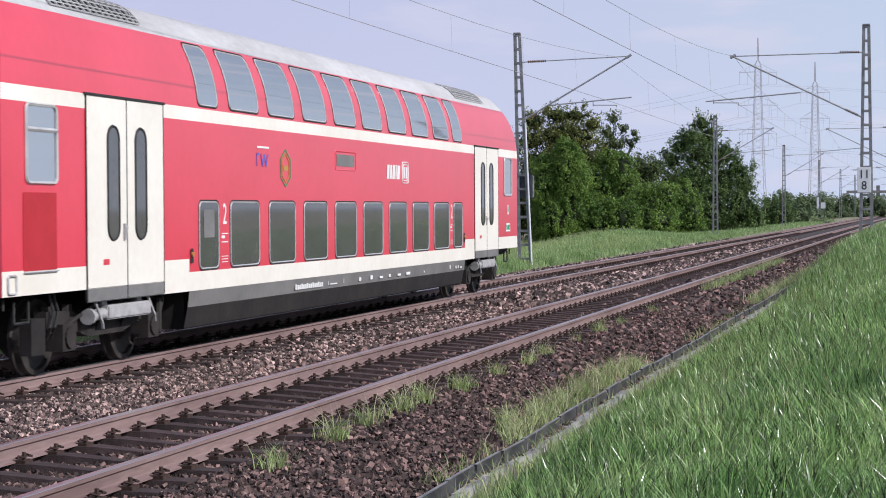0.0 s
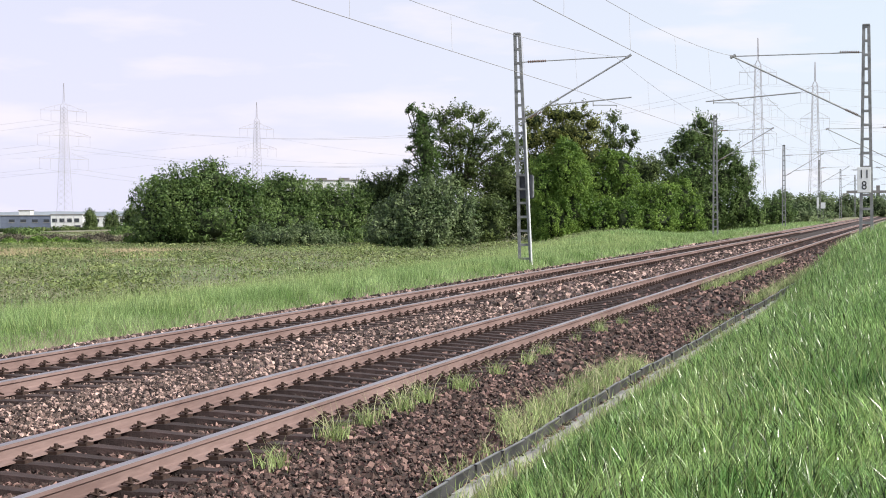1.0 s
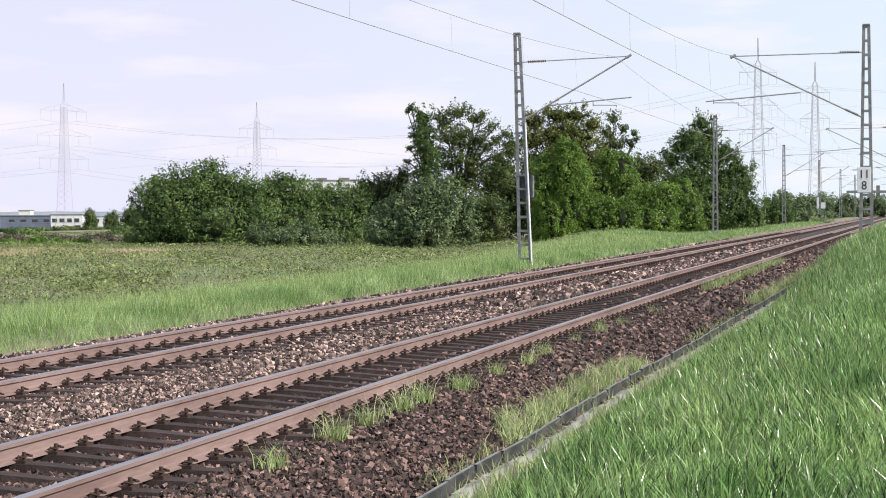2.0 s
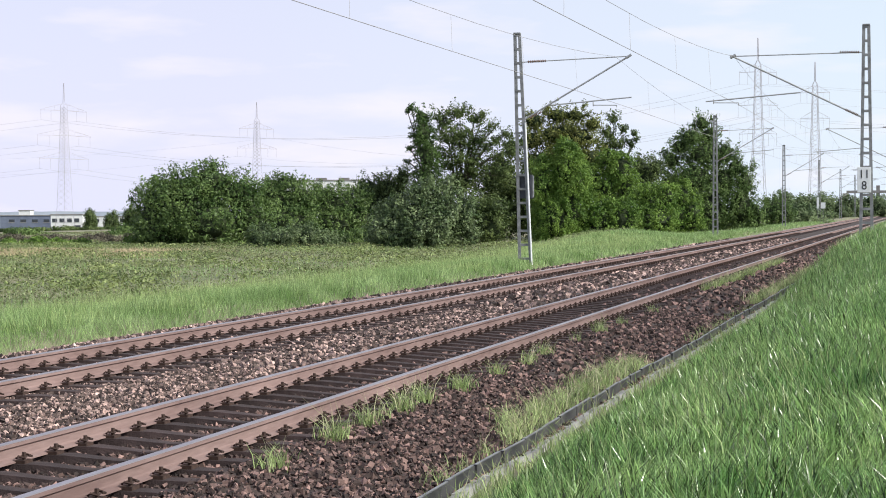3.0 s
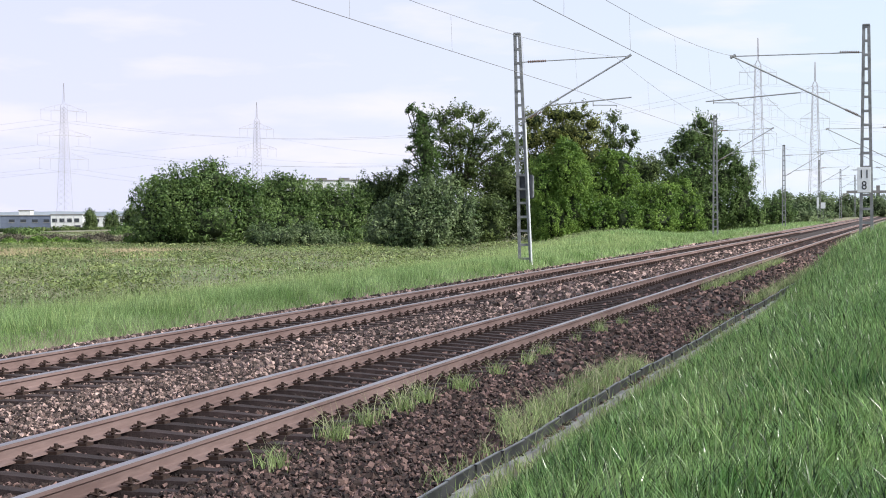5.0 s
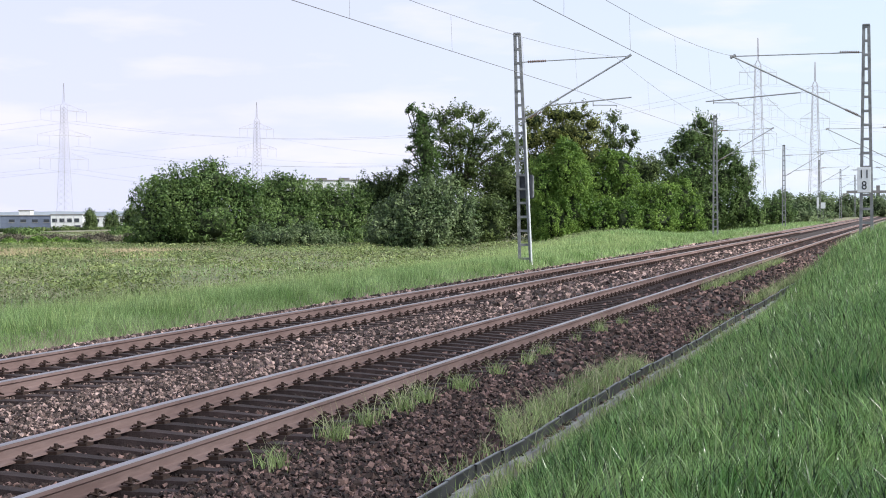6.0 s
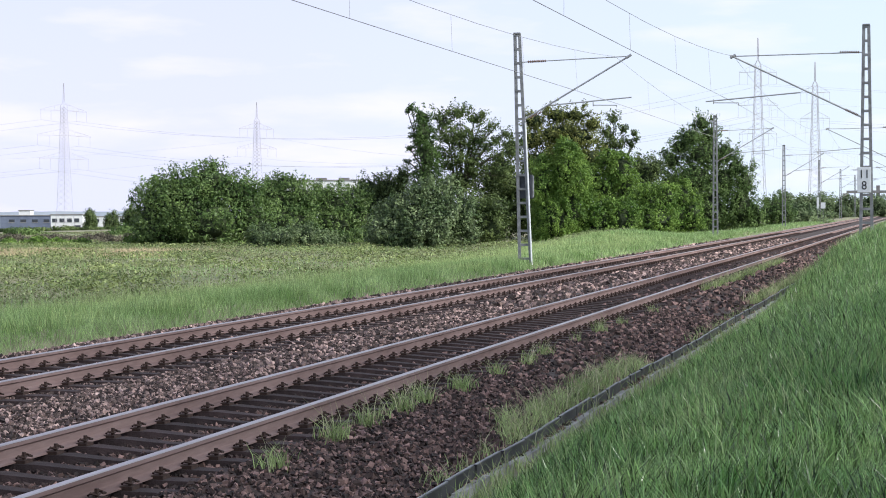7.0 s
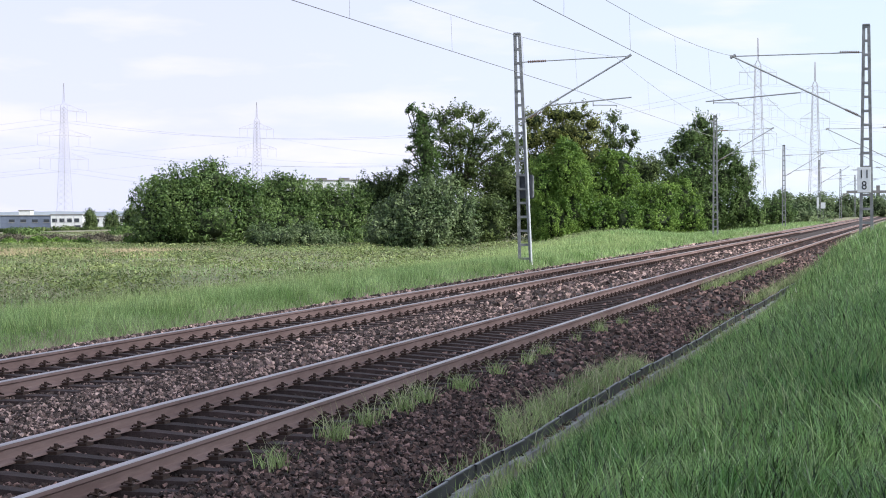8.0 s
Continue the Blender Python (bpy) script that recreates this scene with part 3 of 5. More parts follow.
            part("frame", bm, M_ALU, pane, "bright metal frame")
        for d0, dm, d1 in ((2.12, 3.285, 4.45), (21.95, 23.115, 24.28)):
            for a, b, w0 in ((d0, dm, dm - 0.58), (dm, d1, dm + 0.25)):
                bm = bmesh.new()
                panel(bm, a + 0.015, b - 0.015, 1.03, 3.335, 0.01, s, 0.012, rows=2)
                door = part("door", bm, M_WHITE, coach, "white painted door leaf")
                bm = bmesh.new()
                panel(bm, w0, w0 + 0.33, 1.60, 3.0, 0.16, s, 0.020)
                part("door_window", bm, M_GLASS, door, "tall oval window")
                bm = bmesh.new()
                rim(bm, w0, w0 + 0.33, 1.60, 3.0, 0.16, s, 0.016, 0.018)
                part("seal", bm, M_BLACK, door)
                bm = bmesh.new()
                panel(bm, a + 0.015, b - 0.015, 0.87, 1.02, 0.01, s, 0.012, rows=1)
                part("sill_plate", bm, M_SKIRT, door, "grey step plate")
            bm = bmesh.new()
            for u in (d0, dm, d1):
                box(bm, s * 1.39 - 0.012, s * 1.39 + 0.012, u - 0.013, u + 0.013, 0.87, 3.35)
            box(bm, s * 1.39 - 0.02, s * 1.39 + 0.02, d0 - 0.05, d1 + 0.05, 3.345, 3.375)
            part("door_gap", bm, M_BLACK, coach, "dark door joint and rain strip")
            bm = bmesh.new()
            bar(bm, (s * 1.40, dm - 0.10, 1.66), (s * 1.43, dm - 0.10, 1.76), 0.035, 8)
            box(bm, s * 1.40 - 0.03, s * 1.40 + 0.03, dm - 0.13, dm - 0.07, 1.60, 1.80)
            part("door_handle", bm, M_PALE, coach)
            bm = bmesh.new()
            panel(bm, d0 + 0.45, d0 + 0.62, 1.30, 1.37, 0.005, s, 0.016, rows=1)
            part("door_notice", bm, M_RED, coach, "small red notice")
        bm = bmesh.new()
        panel(bm, 0.50, 1.33, 1.29, 2.17, 0.01, s, 0.004, rows=1)
        part("louvre", bm, M_DARK_RED, coach, "dark red ventilation louvre")
        bm = bmesh.new()
        bar(bm, (s * 1.41, 0.50, 1.275), (s * 1.41, 1.33, 1.275), 0.012, 6)
        rim(bm, 0.12, 0.31, 1.05, 1.25, 0.03, s, 0.012, 0.014)
        part("grab_rail", bm, M_ALU, coach)
        bm = bmesh.new()
        panel(bm, 11.93, 12.95, 2.70, 2.90, 0.01, s, 0.006, rows=1)
        disp = part("destination_display", bm, M_SKIRT, coach, "grey blank destination display")
        bm = bmesh.new()
        rim(bm, 11.86, 13.02, 2.64, 2.95, 0.02, s, 0.0, 0.012)
        part("frame", bm, M_RED, disp)
        bm = bmesh.new()
        panel(bm, 5.86, 6.26, 1.58, 1.97, 0.02, s, 0.010, rows=1)
        part("window_notice", bm, M_SKIRT, coach, "faded paper notice in the window")
        # door-side lamp boxes
        for u in (5.42, 20.98):
            bm = bmesh.new()
            panel(bm, u - 0.05, u + 0.05, 1.24, 1.44, 0.02, s, 0.012, rows=1)
            lamp = part("signal_lamp", bm, M_BLACK, coach, "small dark lamp panel")
            bm = bmesh.new()
            bar(bm, (s * 1.40, u, 1.36), (s * 1.425, u, 1.36), 0.035, 10)
            part("lens", bm, M_GOLD, lamp, "amber lens")
    build_marks(coach)
    for u0, u1 in ((1.9, 4.5), (21.6, 24.2)):
        dark, bars = bmesh.new(), bmesh.new()
        for s in (-1, 1):
            panel(dark, u0, u1, 4.42, 4.72, 0.02, s, 0.010)
            arch = [(side_x(z) + 0.022, z + 0.012) for z in (4.40, 4.45, 4.50, 4.57, 4.63, 4.68, 4.72)]
            for k in range(15):
                u = u0 + (u1 - u0) * k / 14
                for (xa, za), (xb, zb) in zip(arch, arch[1:]):
                    beam(bars, (s * xa, u, za), (s * xb, u, zb), 0.02, 0.02)
            for x, z in arch:
                beam(bars, (s * x, u0, z), (s * x, u1, z), 0.013, 0.013)
        grille = part("roof_grille", dark, M_BLACK, coach, "dark roof ventilation opening")
        part("grille_bars", bars, M_ROOF, grille, "pale metal bars")
    for c in (3.2, 23.2):
        build_bogie(coach, c)
    return coach


def text_mesh(body, size):
    cu = bpy.data.curves.new("lettering", "FONT")
    cu.body, cu.size, cu.align_x, cu.align_y = body, size, "CENTER", "CENTER"
    cu.extrude, cu.offset = 0.002, 0.004 * size
    tmp = new("lettering", cu)
    me = bpy.data.meshes.new_from_object(tmp.evaluated_get(bpy.context.evaluated_depsgraph_get()))
    bpy.data.objects.remove(tmp)
    return me


def build_marks(coach):
    """Stickers and lettering on the side that faces the bank."""
    X = 1.395
    tall = text_mesh("2", 0.42)
    tall.materials.append(M_MARK)
    for u in (6.67, 19.87):
        ob = new("class_numeral", tall)
        ob.parent = coach
        ob.matrix_basis = Matrix.Translation((X, u, 1.89)) @ Euler((radians(90), 0, radians(90))).to_matrix().to_4x4() @ Matrix.Diagonal((0.75, 1, 1, 1))
        tagged(ob, "white class numeral two")
        bm = bmesh.new()
        for k, (a, b) in enumerate(((1.50, 1.515), (1.62, 1.635), (1.30, 1.31), (1.26, 1.27), (1.22, 1.23), (1.56, 1.60))):
            box(bm, X - 0.004, X, u - 0.12, u + (0.12 if k < 5 else 0.0), a, b)
        part("notice", bm, M_MARK, coach, "small white unreadable notice")
    # operator mark: slanted white blocks and a round-cornered outline badge
    bm = bmesh.new()
    for k, w in enumerate((0.16, 0.13, 0.17, 0.07, 0.18)):
        u = 14.98 + (0, 0.20, 0.37, 0.58, 0.69)[k]
        z0, z1 = 2.53, 2.79
        v = [bm.verts.new(p) for p in ((X, u, z0), (X, u + w, z0), (X, u + w + 0.04, z1), (X, u + 0.04, z1))]
        bm.faces.new((v[0], v[1], v[2], v[3]))
    part("operator_mark", bm, M_MARK, coach, "row of slanted white blocks")
    bm = bmesh.new()
    for o in (0.0, 0.05):
        rim(bm, 16.03 + o, 16.46 - o, 2.46 + o, 2.86 - o, 0.06, 1, 0.004, 0.011)
    box(bm, X, X + 0.004, 16.12, 16.22, 2.55, 2.77)
    box(bm, X, X + 0.004, 16.27, 16.37, 2.55, 2.77)
    part("operator_badge", bm, M_MARK, coach, "white outlined square badge")
    # green and yellow hexagon sticker
    bm = bmesh.new()
    hexa = [(9.08, 2.75), (9.31, 2.90), (9.54, 2.75), (9.54, 2.47), (9.31, 2.32), (9.08, 2.47)]
    for (a, b), (c, d) in zip(hexa, hexa[1:] + hexa[:1]):
        beam(bm, (X, a, b), (X, c, d), 0.006, 0.024)
    part("hexagon_sticker", bm, M_GREEN, coach, "green hexagon outline sticker")
    bm = bmesh.new()
    for (a, b), (c, d) in zip(hexa, hexa[1:] + hexa[:1]):
        beam(bm, (X, 9.31 + (a - 9.31) * 0.72, 2.61 + (b - 2.61) * 0.78), (X, 9.31 + (c - 9.31) * 0.72, 2.61 + (d - 2.61) * 0.78), 0.006, 0.02)
    box(bm, X, X + 0.003, 9.2, 9.42, 2.57, 2.65)
    part("hexagon_sticker", bm, M_GOLD, coach, "yellow inner outline of the sticker")
    bm = bmesh.new()
    for a, b, c, d in ((8.02, 2.62, 8.02, 2.80), (8.02, 2.80, 8.12, 2.80), (8.20, 2.80, 8.28, 2.62), (8.28, 2.62, 8.36, 2.80), (8.36, 2.80, 8.42, 2.62), (8.42, 2.62, 8.50, 2.80)):
        beam(bm, (X, a, b), (X, c, d), 0.006, 0.035)
    part("network_sticker", bm, M_BLUE, coach, "small blue zigzag sticker")
    bm = bmesh.new()
    box(bm, X, X + 0.003, 8.02, 8.55, 2.89, 2.92)
    part("notice", bm, M_MARK, coach)
    # crest and small plate beside the end door
    bm = bmesh.new()
    panel(bm, 25.27, 25.43, 1.82, 2.05, 0.06, 1, 0.006, rows=1)
    part("crest_sticker", bm, M_MARK, coach, "small pale shield sticker")
    bm = bmesh.new()
    panel(bm, 25.31, 25.39, 1.88, 2.02, 0.02, 1, 0.009, rows=1)
    part("crest_sticker", bm, M_GREEN, coach, "green field of the shield")
    bm = bmesh.new()
    v = [bm.verts.new((X + 0.003, a, b)) for a, b in ((25.08, 1.42), (25.58, 1.42), (25.52, 1.62), (25.14, 1.62))]
    bm.faces.new(v)
    part("plate_sticker", bm, M_MARK, coach, "white plate sticker with green shapes")
    bm = bmesh.new()
    for a, b in ((25.16, 25.26), (25.30, 25.38), (25.40, 25.50)):
        box(bm, X + 0.002, X + 0.007, a, b, 1.46, 1.58)
    part("plate_sticker", bm, M_GREEN, coach)
    # small stencilled bars on the grey skirt
    random.seed(4)
    for k in range(15):
        bm = bmesh.new()
        box(bm, X - 0.01, X, 9.75 + 0.095 * k, 9.75 + 0.095 * k + 0.065, 0.69, 0.76 + 0.015 * (k % 3 == 0))
        part("stencil_bar", bm, M_MARK, coach, "small white stencilled bar")
    for u, w, h in ((11.45, .02, .10), (11.55, .55, .015), (11.55, .55, -.0), (12.3, .03, .12), (13.2, .18, .10), (13.9, .2, .12), (14.5, .28, .05), (15.1, .16, .08), (15.7, .3, .06), (16.3, .4, .08), (17.6, .08, .05), (19.7, .08, .15), (20.2, .10, .08), (20.4, .08, .09), (20.6, .2, .03)):
        bm = bmesh.new()
        box(bm, X - 0.012, X - 0.002, u, u + w * 0.7, 0.70, 0.712 + abs(h) * 0.5)
        part("stencil_bar", bm, M_MARK, coach, "small white stencilled bar")


COACH = build_coach()


# ---- plants ----
rng = np.random.default_rng(7)


def leaf_cloud(points, normals, size, spread=0.6):
    """Bent leaf pieces (two triangles each) at points, facing roughly along normals."""
    n = len(points)
    nrm = normals + rng.normal(0, spread, (n, 3))
    nrm /= np.linalg.norm(nrm, axis=1)[:, None] + 1e-9
    t = np.cross(nrm, rng.normal(0, 1, (n, 3)))
    t /= np.linalg.norm(t, axis=1)[:, None] + 1e-9
    b = np.cross(nrm, t)
    s = size * rng.uniform(0.6, 1.4, (n, 1))
    v = np.stack([points - t * s, points + b * s * 0.55 + nrm * s * 0.15, points + t * s, points - b * s * 0.55 + nrm * s * 0.15], 1).reshape(-1, 3)
    i = np.arange(n)[:, None] * 4
    return v, np.concatenate([i, i + 1, i + 2, i + 3], 1)


def crown_points(blobs, clumps, leaves, clump_size, fill=0.25):
    """Points in many small clumps over the shells of ellipsoids (cx, cy, cz, rx, ry, rz)."""
    blobs = np.array(blobs, float)
    area = (blobs[:, 3] * blobs[:, 4] * blobs[:, 5]) ** (2 / 3)
    pick = rng.choice(len(blobs), clumps, p=area / area.sum())
    d = rng.normal(0, 1, (clumps, 3))
    d /= np.linalg.norm(d, axis=1)[:, None]
    shell = np.where(rng.random((clumps, 1)) < fill, rng.uniform(0.45, 0.9, (clumps, 1)), rng.normal(1.0, 0.09, (clumps, 1)))
    c = blobs[pick, :3] + d * blobs[pick, 3:] * shell
    per = rng.poisson(leaves, clumps) + 1
    rep = np.repeat(np.arange(clumps), per)
    cs = clump_size * rng.uniform(0.5, 1.5, (clumps, 1))
    off = rng.normal(0, 1, (len(rep), 3))
    off /= (np.linalg.norm(off, axis=1)[:, None] + 0.4)
    p = c[rep] + off * cs[rep]
    nr = d[rep] * 0.9 + off * 0.8 + np.array([0, 0, 0.25])
    return p, nr


def build_bush(name, label, category, at, blobs, material, clumps, leaves=14, leaf=0.1, clump=0.4, trunk=0.0, fill=0.25, group="", limbs=()):
    """A bush or tree: trunk and limbs, an inner core painted shade-dark and clumps of leaves."""
    bush = thing(name, label, category, at, group=group)
    if category == "tree" and trunk:
        blobs = [(a * 1.0, b, c * 1.03, d * 1.0, e * 1.0, f * 1.02) for a, b, c, d, e, f in blobs]
    h = max(b[2] for b in blobs)
    bm = bmesh.new()
    r = trunk or 0.07
    bar(bm, (0, 0, -0.3), (0.1, 0.05, h * 0.55), r, 8, r * 0.6)
    for k, b in enumerate(blobs[:14]):
        bar(bm, (0.05, 0.02, h * 0.22 + 0.04 * k), (b[0] * 0.8, b[1] * 0.8, max(0.3, b[2])), r * 0.5, 6, r * 0.2)
    for a, b2 in limbs:
        bar(bm, a, b2, r * 0.35, 5, r * 0.12)
    part("trunk", bm, M_BARK, bush, "grey-brown trunk and limbs")
    p, nr = crown_points(blobs, int(clumps * (1.05 if trunk else 1.35)), leaves * 1.5, clump, fill)
    keep = p[:, 2] > 0.02
    v, f = leaf_cloud(p[keep], nr[keep], leaf * 0.74)
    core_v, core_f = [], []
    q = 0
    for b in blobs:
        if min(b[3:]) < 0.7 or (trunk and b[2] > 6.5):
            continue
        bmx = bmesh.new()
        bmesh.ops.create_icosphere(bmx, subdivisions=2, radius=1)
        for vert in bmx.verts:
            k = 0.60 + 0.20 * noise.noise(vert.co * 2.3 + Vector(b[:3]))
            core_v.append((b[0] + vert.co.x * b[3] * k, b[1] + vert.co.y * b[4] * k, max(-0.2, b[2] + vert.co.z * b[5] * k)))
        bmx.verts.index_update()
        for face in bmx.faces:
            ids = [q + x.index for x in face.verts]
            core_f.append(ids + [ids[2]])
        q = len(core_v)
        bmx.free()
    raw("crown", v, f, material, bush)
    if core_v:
        raw("shade_core", core_v, np.array(core_f)[:, :3], M_CORE, bush)
    return bush


# solid cores; the shade of the gaps between leaves is in this dark green
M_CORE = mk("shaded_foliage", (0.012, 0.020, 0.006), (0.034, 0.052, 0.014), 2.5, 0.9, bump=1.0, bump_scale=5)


def spot(side, depth):
    """A place in the meadow by metres along and across the camera's heading."""
    return (-0.2499 * depth + 0.9683 * side, 0.9683 * depth + 0.2499 * side)


def mound(w, d, h, n, seed, low=0.15, uneven=0.3):
    """Ellipsoids that heap up to a bush of width w, depth d and height h."""
    r = random.Random(seed)
    out = [(0, 0, h * 0.48, w * 0.40, d * 0.36, h * 0.46)]
    for _ in range(n):
        a, k = r.uniform(0, math.tau), r.uniform(0.35, 1.0)
        x, y = math.cos(a) * w * 0.37 * k, math.sin(a) * d * 0.34 * k
        top = 1.12 * h * math.sqrt(max(0.05, 1 - 0.72 * k * k)) * r.uniform(1 - uneven, 1.0)
        s = r.uniform(0.16, 0.24)
        rz = min(top * 0.5, h * 0.28)
        out.append((x, y, top - rz, w * s, d * s, rz))
        if r.random() < 0.7:
            out.append((x * 1.25, y * 1.25, max(h * low, (top - rz) * 0.45), w * s, d * s, h * 0.22))
    return out


def put_bush(name, label, category, px_side, depth, base, blobs, mat, clumps, **kw):
    x, y = spot(px_side, depth)
    return build_bush(name, label, category, (x, y, base), blobs, mat, clumps, **kw)


def sprays(blobs, spray, leaves, leaf, thin, rise):
    """Leafy shoots that point up and out all over a heap of ellipsoids (x, y, z, rx, ry, rz); those buried inside another one are left out."""
    blobs = np.array(blobs, float)
    centres, outs = [], []
    for k, b in enumerate(blobs):
        rx, ry, rz = b[3:]
        area = 4 * math.pi * (((rx * ry) ** 1.6 + (rx * rz) ** 1.6 + (ry * rz) ** 1.6) / 3) ** (1 / 1.6)
        n = max(6, int(0.62 * thin * area / (spray * 0.78) ** 2))
        d = rng.normal(0, 1, (n, 3))
        d /= np.linalg.norm(d, axis=1)[:, None]
        lump = np.array([noise.noise(Vector(q * 1.6) + Vector(b[:3]) * 0.7) for q in d])[:, None]
        c = b[:3] + d * b[3:] * (rng.normal(1.0, 0.08, (n, 1)) + 0.26 * lump - 0.75 * spray / b[3:].mean())
        deep = np.zeros(n, bool)
        for m, o in enumerate(blobs):
            if m != k:
                deep |= (((c - o[:3]) / o[3:]) ** 2).sum(1) < 0.42
        keep = ~deep & (c[:, 2] > 0.05)
        centres.append(c[keep])
        outs.append(d[keep])
    c, d = np.concatenate(centres), np.concatenate(outs)
    n = len(c)
    axis = d * np.array([0.75, 0.75, 0.5]) + np.array([0, 0, rise]) + rng.normal(0, 0.22, (n, 3))
    axis /= np.linalg.norm(axis, axis=1)[:, None]
    size = spray * rng.choice([0.5, 0.7, 0.9, 1.1, 1.5], n)
    per = np.maximum(6, rng.poisson(leaves, n) * (size / spray)).astype(int)
    r = np.repeat(np.arange(n), per)
    along = rng.uniform(-0.7, 1.25, len(r))
    off = rng.normal(0, 1, (len(r), 3))
    off /= np.linalg.norm(off, axis=1)[:, None]
    girth = (0.62 - 0.36 * np.abs(along - 0.1)) * rng.uniform(0.35, 1.0, len(r)) ** 0.5
    p = c[r] + (axis[r] * along[:, None] + off * girth[:, None]) * size[r][:, None]
    nr = d[r] * 0.35 + off * 0.8 + axis[r] * 0.35 + np.array([0, 0, 0.2])
    nr /= np.linalg.norm(nr, axis=1)[:, None]
    keep = p[:, 2] > 0.02
    return leaf_cloud(p[keep], nr[keep], leaf, 0.4)


def put_plant(name, label, category, side, depth, base, blobs, material, spray=0.45, leaf=0.08, leaves=25, trunk=0.0, thin=1.0, limbs=0, rise=0.55):
    """A bush or tree of the thicket: trunk and limbs, a dense inner mass painted shade-dark and an outer coat of leaf
    sprays.
    """
    x, y = spot(side, depth)
    plant = thing(name, label, category, (x, y, base))
    # the lowest foliage reaches down to the ground
    blobs = [(a, b, (c + f - 0.3) / 2, d, e, (c + f + 0.3) / 2) if c - f < 1.7 else (a, b, c, d, e, f) for a, b, c, d, e, f in blobs]
    h = max(b[2] for b in blobs)
    bm = bmesh.new()
    r = trunk or 0.07
    fork = (0.1, 0.05, h * 0.5)
    bar(bm, (0, 0, -0.3), fork, r, 8, r * 0.6)
    for k, b in enumerate(blobs):
        start = Vector((0, 0, 0)).lerp(Vector(fork), min(0.95, 0.35 + 0.05 * k))
        end = Vector((b[0], b[1], max(0.3, b[2])))
        knee = start.lerp(end, 0.55) + Vector((0, 0, 0.10 * (end - start).length))
        bar(bm, start, knee, r * 0.45, 6, r * 0.26)
        bar(bm, knee, end, r * 0.26, 5, r * 0.10)
        if k < limbs * 2:
            for _ in range(3):
                twig = end + Vector((rng.uniform(-1, 1) * b[3], rng.uniform(-1, 1) * b[4], rng.uniform(-0.2, 1.1) * b[5]))
                bar(bm, end, twig, r * 0.11, 4, r * 0.04)
    part("trunk", bm, M_BARK, plant, "grey-brown trunk and limbs")
    v, f = sprays(blobs, spray, leaves, leaf * 1.05, thin, rise)
    raw("crown", v, f, material, plant)
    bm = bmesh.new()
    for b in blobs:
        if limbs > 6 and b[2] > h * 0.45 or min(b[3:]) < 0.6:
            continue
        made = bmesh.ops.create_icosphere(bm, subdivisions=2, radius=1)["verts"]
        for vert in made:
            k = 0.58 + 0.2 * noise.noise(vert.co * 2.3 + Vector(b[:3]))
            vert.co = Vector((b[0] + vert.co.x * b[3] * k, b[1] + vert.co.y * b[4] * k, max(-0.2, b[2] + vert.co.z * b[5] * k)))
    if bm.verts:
        part("shade_core", bm, M_CORE, plant)
    else:
        bm.free()
    return plant


# bushes and trees of the thicket, by the metres across and along the heading
put_plant("bush", "large round dense green bush at the field edge", "bush", -17.8, 135, -0.62,
          [(0.0, 0.0, 2.5, 3.9, 3.5, 2.5), (-2.2, -0.8, 2.6, 2.3, 2.0, 2.5), (-3.4, 0.0, 2.0, 1.2, 1.2, 1.9), (-0.6, 0.0, 4.0, 2.4, 2.1, 1.8), (1.6, 0.0, 4.4, 1.9, 1.7, 1.6), (3.4, 0.0, 3.6, 1.9, 1.8, 1.7), (2.2, -1.5, 1.8, 2.8, 2.6, 1.9), (-1.8, -1.2, 1.2, 2.4, 2.2, 1.4), (4.3, 0.0, 2.0, 1.9, 1.8, 1.9), (1.0, 0.0, 5.0, 1.1, 0.9, 1.0), (-2.2, 0.0, 4.2, 1.2, 1.1, 1.1)],
          M_LEAF, spray=0.42, leaf=0.085, leaves=19, rise=0.3)
put_plant("bush", "green bush in a dense hedge", "bush", -12.2, 146, -0.62,
          [(0.0, 0.0, 2.8, 2.3, 2.1, 2.3), (-1.0, 0.0, 3.7, 1.3, 1.2, 1.6), (1.3, 0.0, 3.4, 1.6, 1.4, 1.6), (0.4, -1, 1.7, 2.6, 2.4, 1.6), (-0.2, 0.0, 4.6, 1.0, 0.9, 0.8)],
          M_LEAF, spray=0.38, leaf=0.085, leaves=17, rise=0.3)
put_plant("bush", "green bush in a dense hedge", "bush", -8.7, 150, -0.62,
          [(0.0, 0.0, 2.5, 2.3, 2.1, 2.1), (-1.0, 0.0, 3.3, 1.5, 1.4, 1.4), (1.4, 0.0, 3.1, 1.6, 1.5, 1.6), (0.3, -1, 1.5, 2.7, 2.4, 1.4), (2.2, 0.0, 1.9, 1.6, 1.5, 1.9)],
          M_LEAF, spray=0.38, leaf=0.085, leaves=17, rise=0.3)
put_plant("bush", "tall dark green bush in a dense hedge", "bush", -5.3, 154, -0.62,
          [(0.0, 0.0, 3.0, 1.9, 1.7, 2.2), (-0.7, 0.0, 4.2, 1.4, 1.2, 1.2), (0.9, 0.0, 4.2, 1.5, 1.3, 1.3), (1.6, 0.0, 3.1, 1.6, 1.5, 2.4), (2.1, 0.0, 5.0, 0.8, 0.8, 1.3), (-0.5, -0.8, 1.4, 2.0, 1.8, 1.6)],
          M_LEAF_DARK, spray=0.48, leaf=0.085)
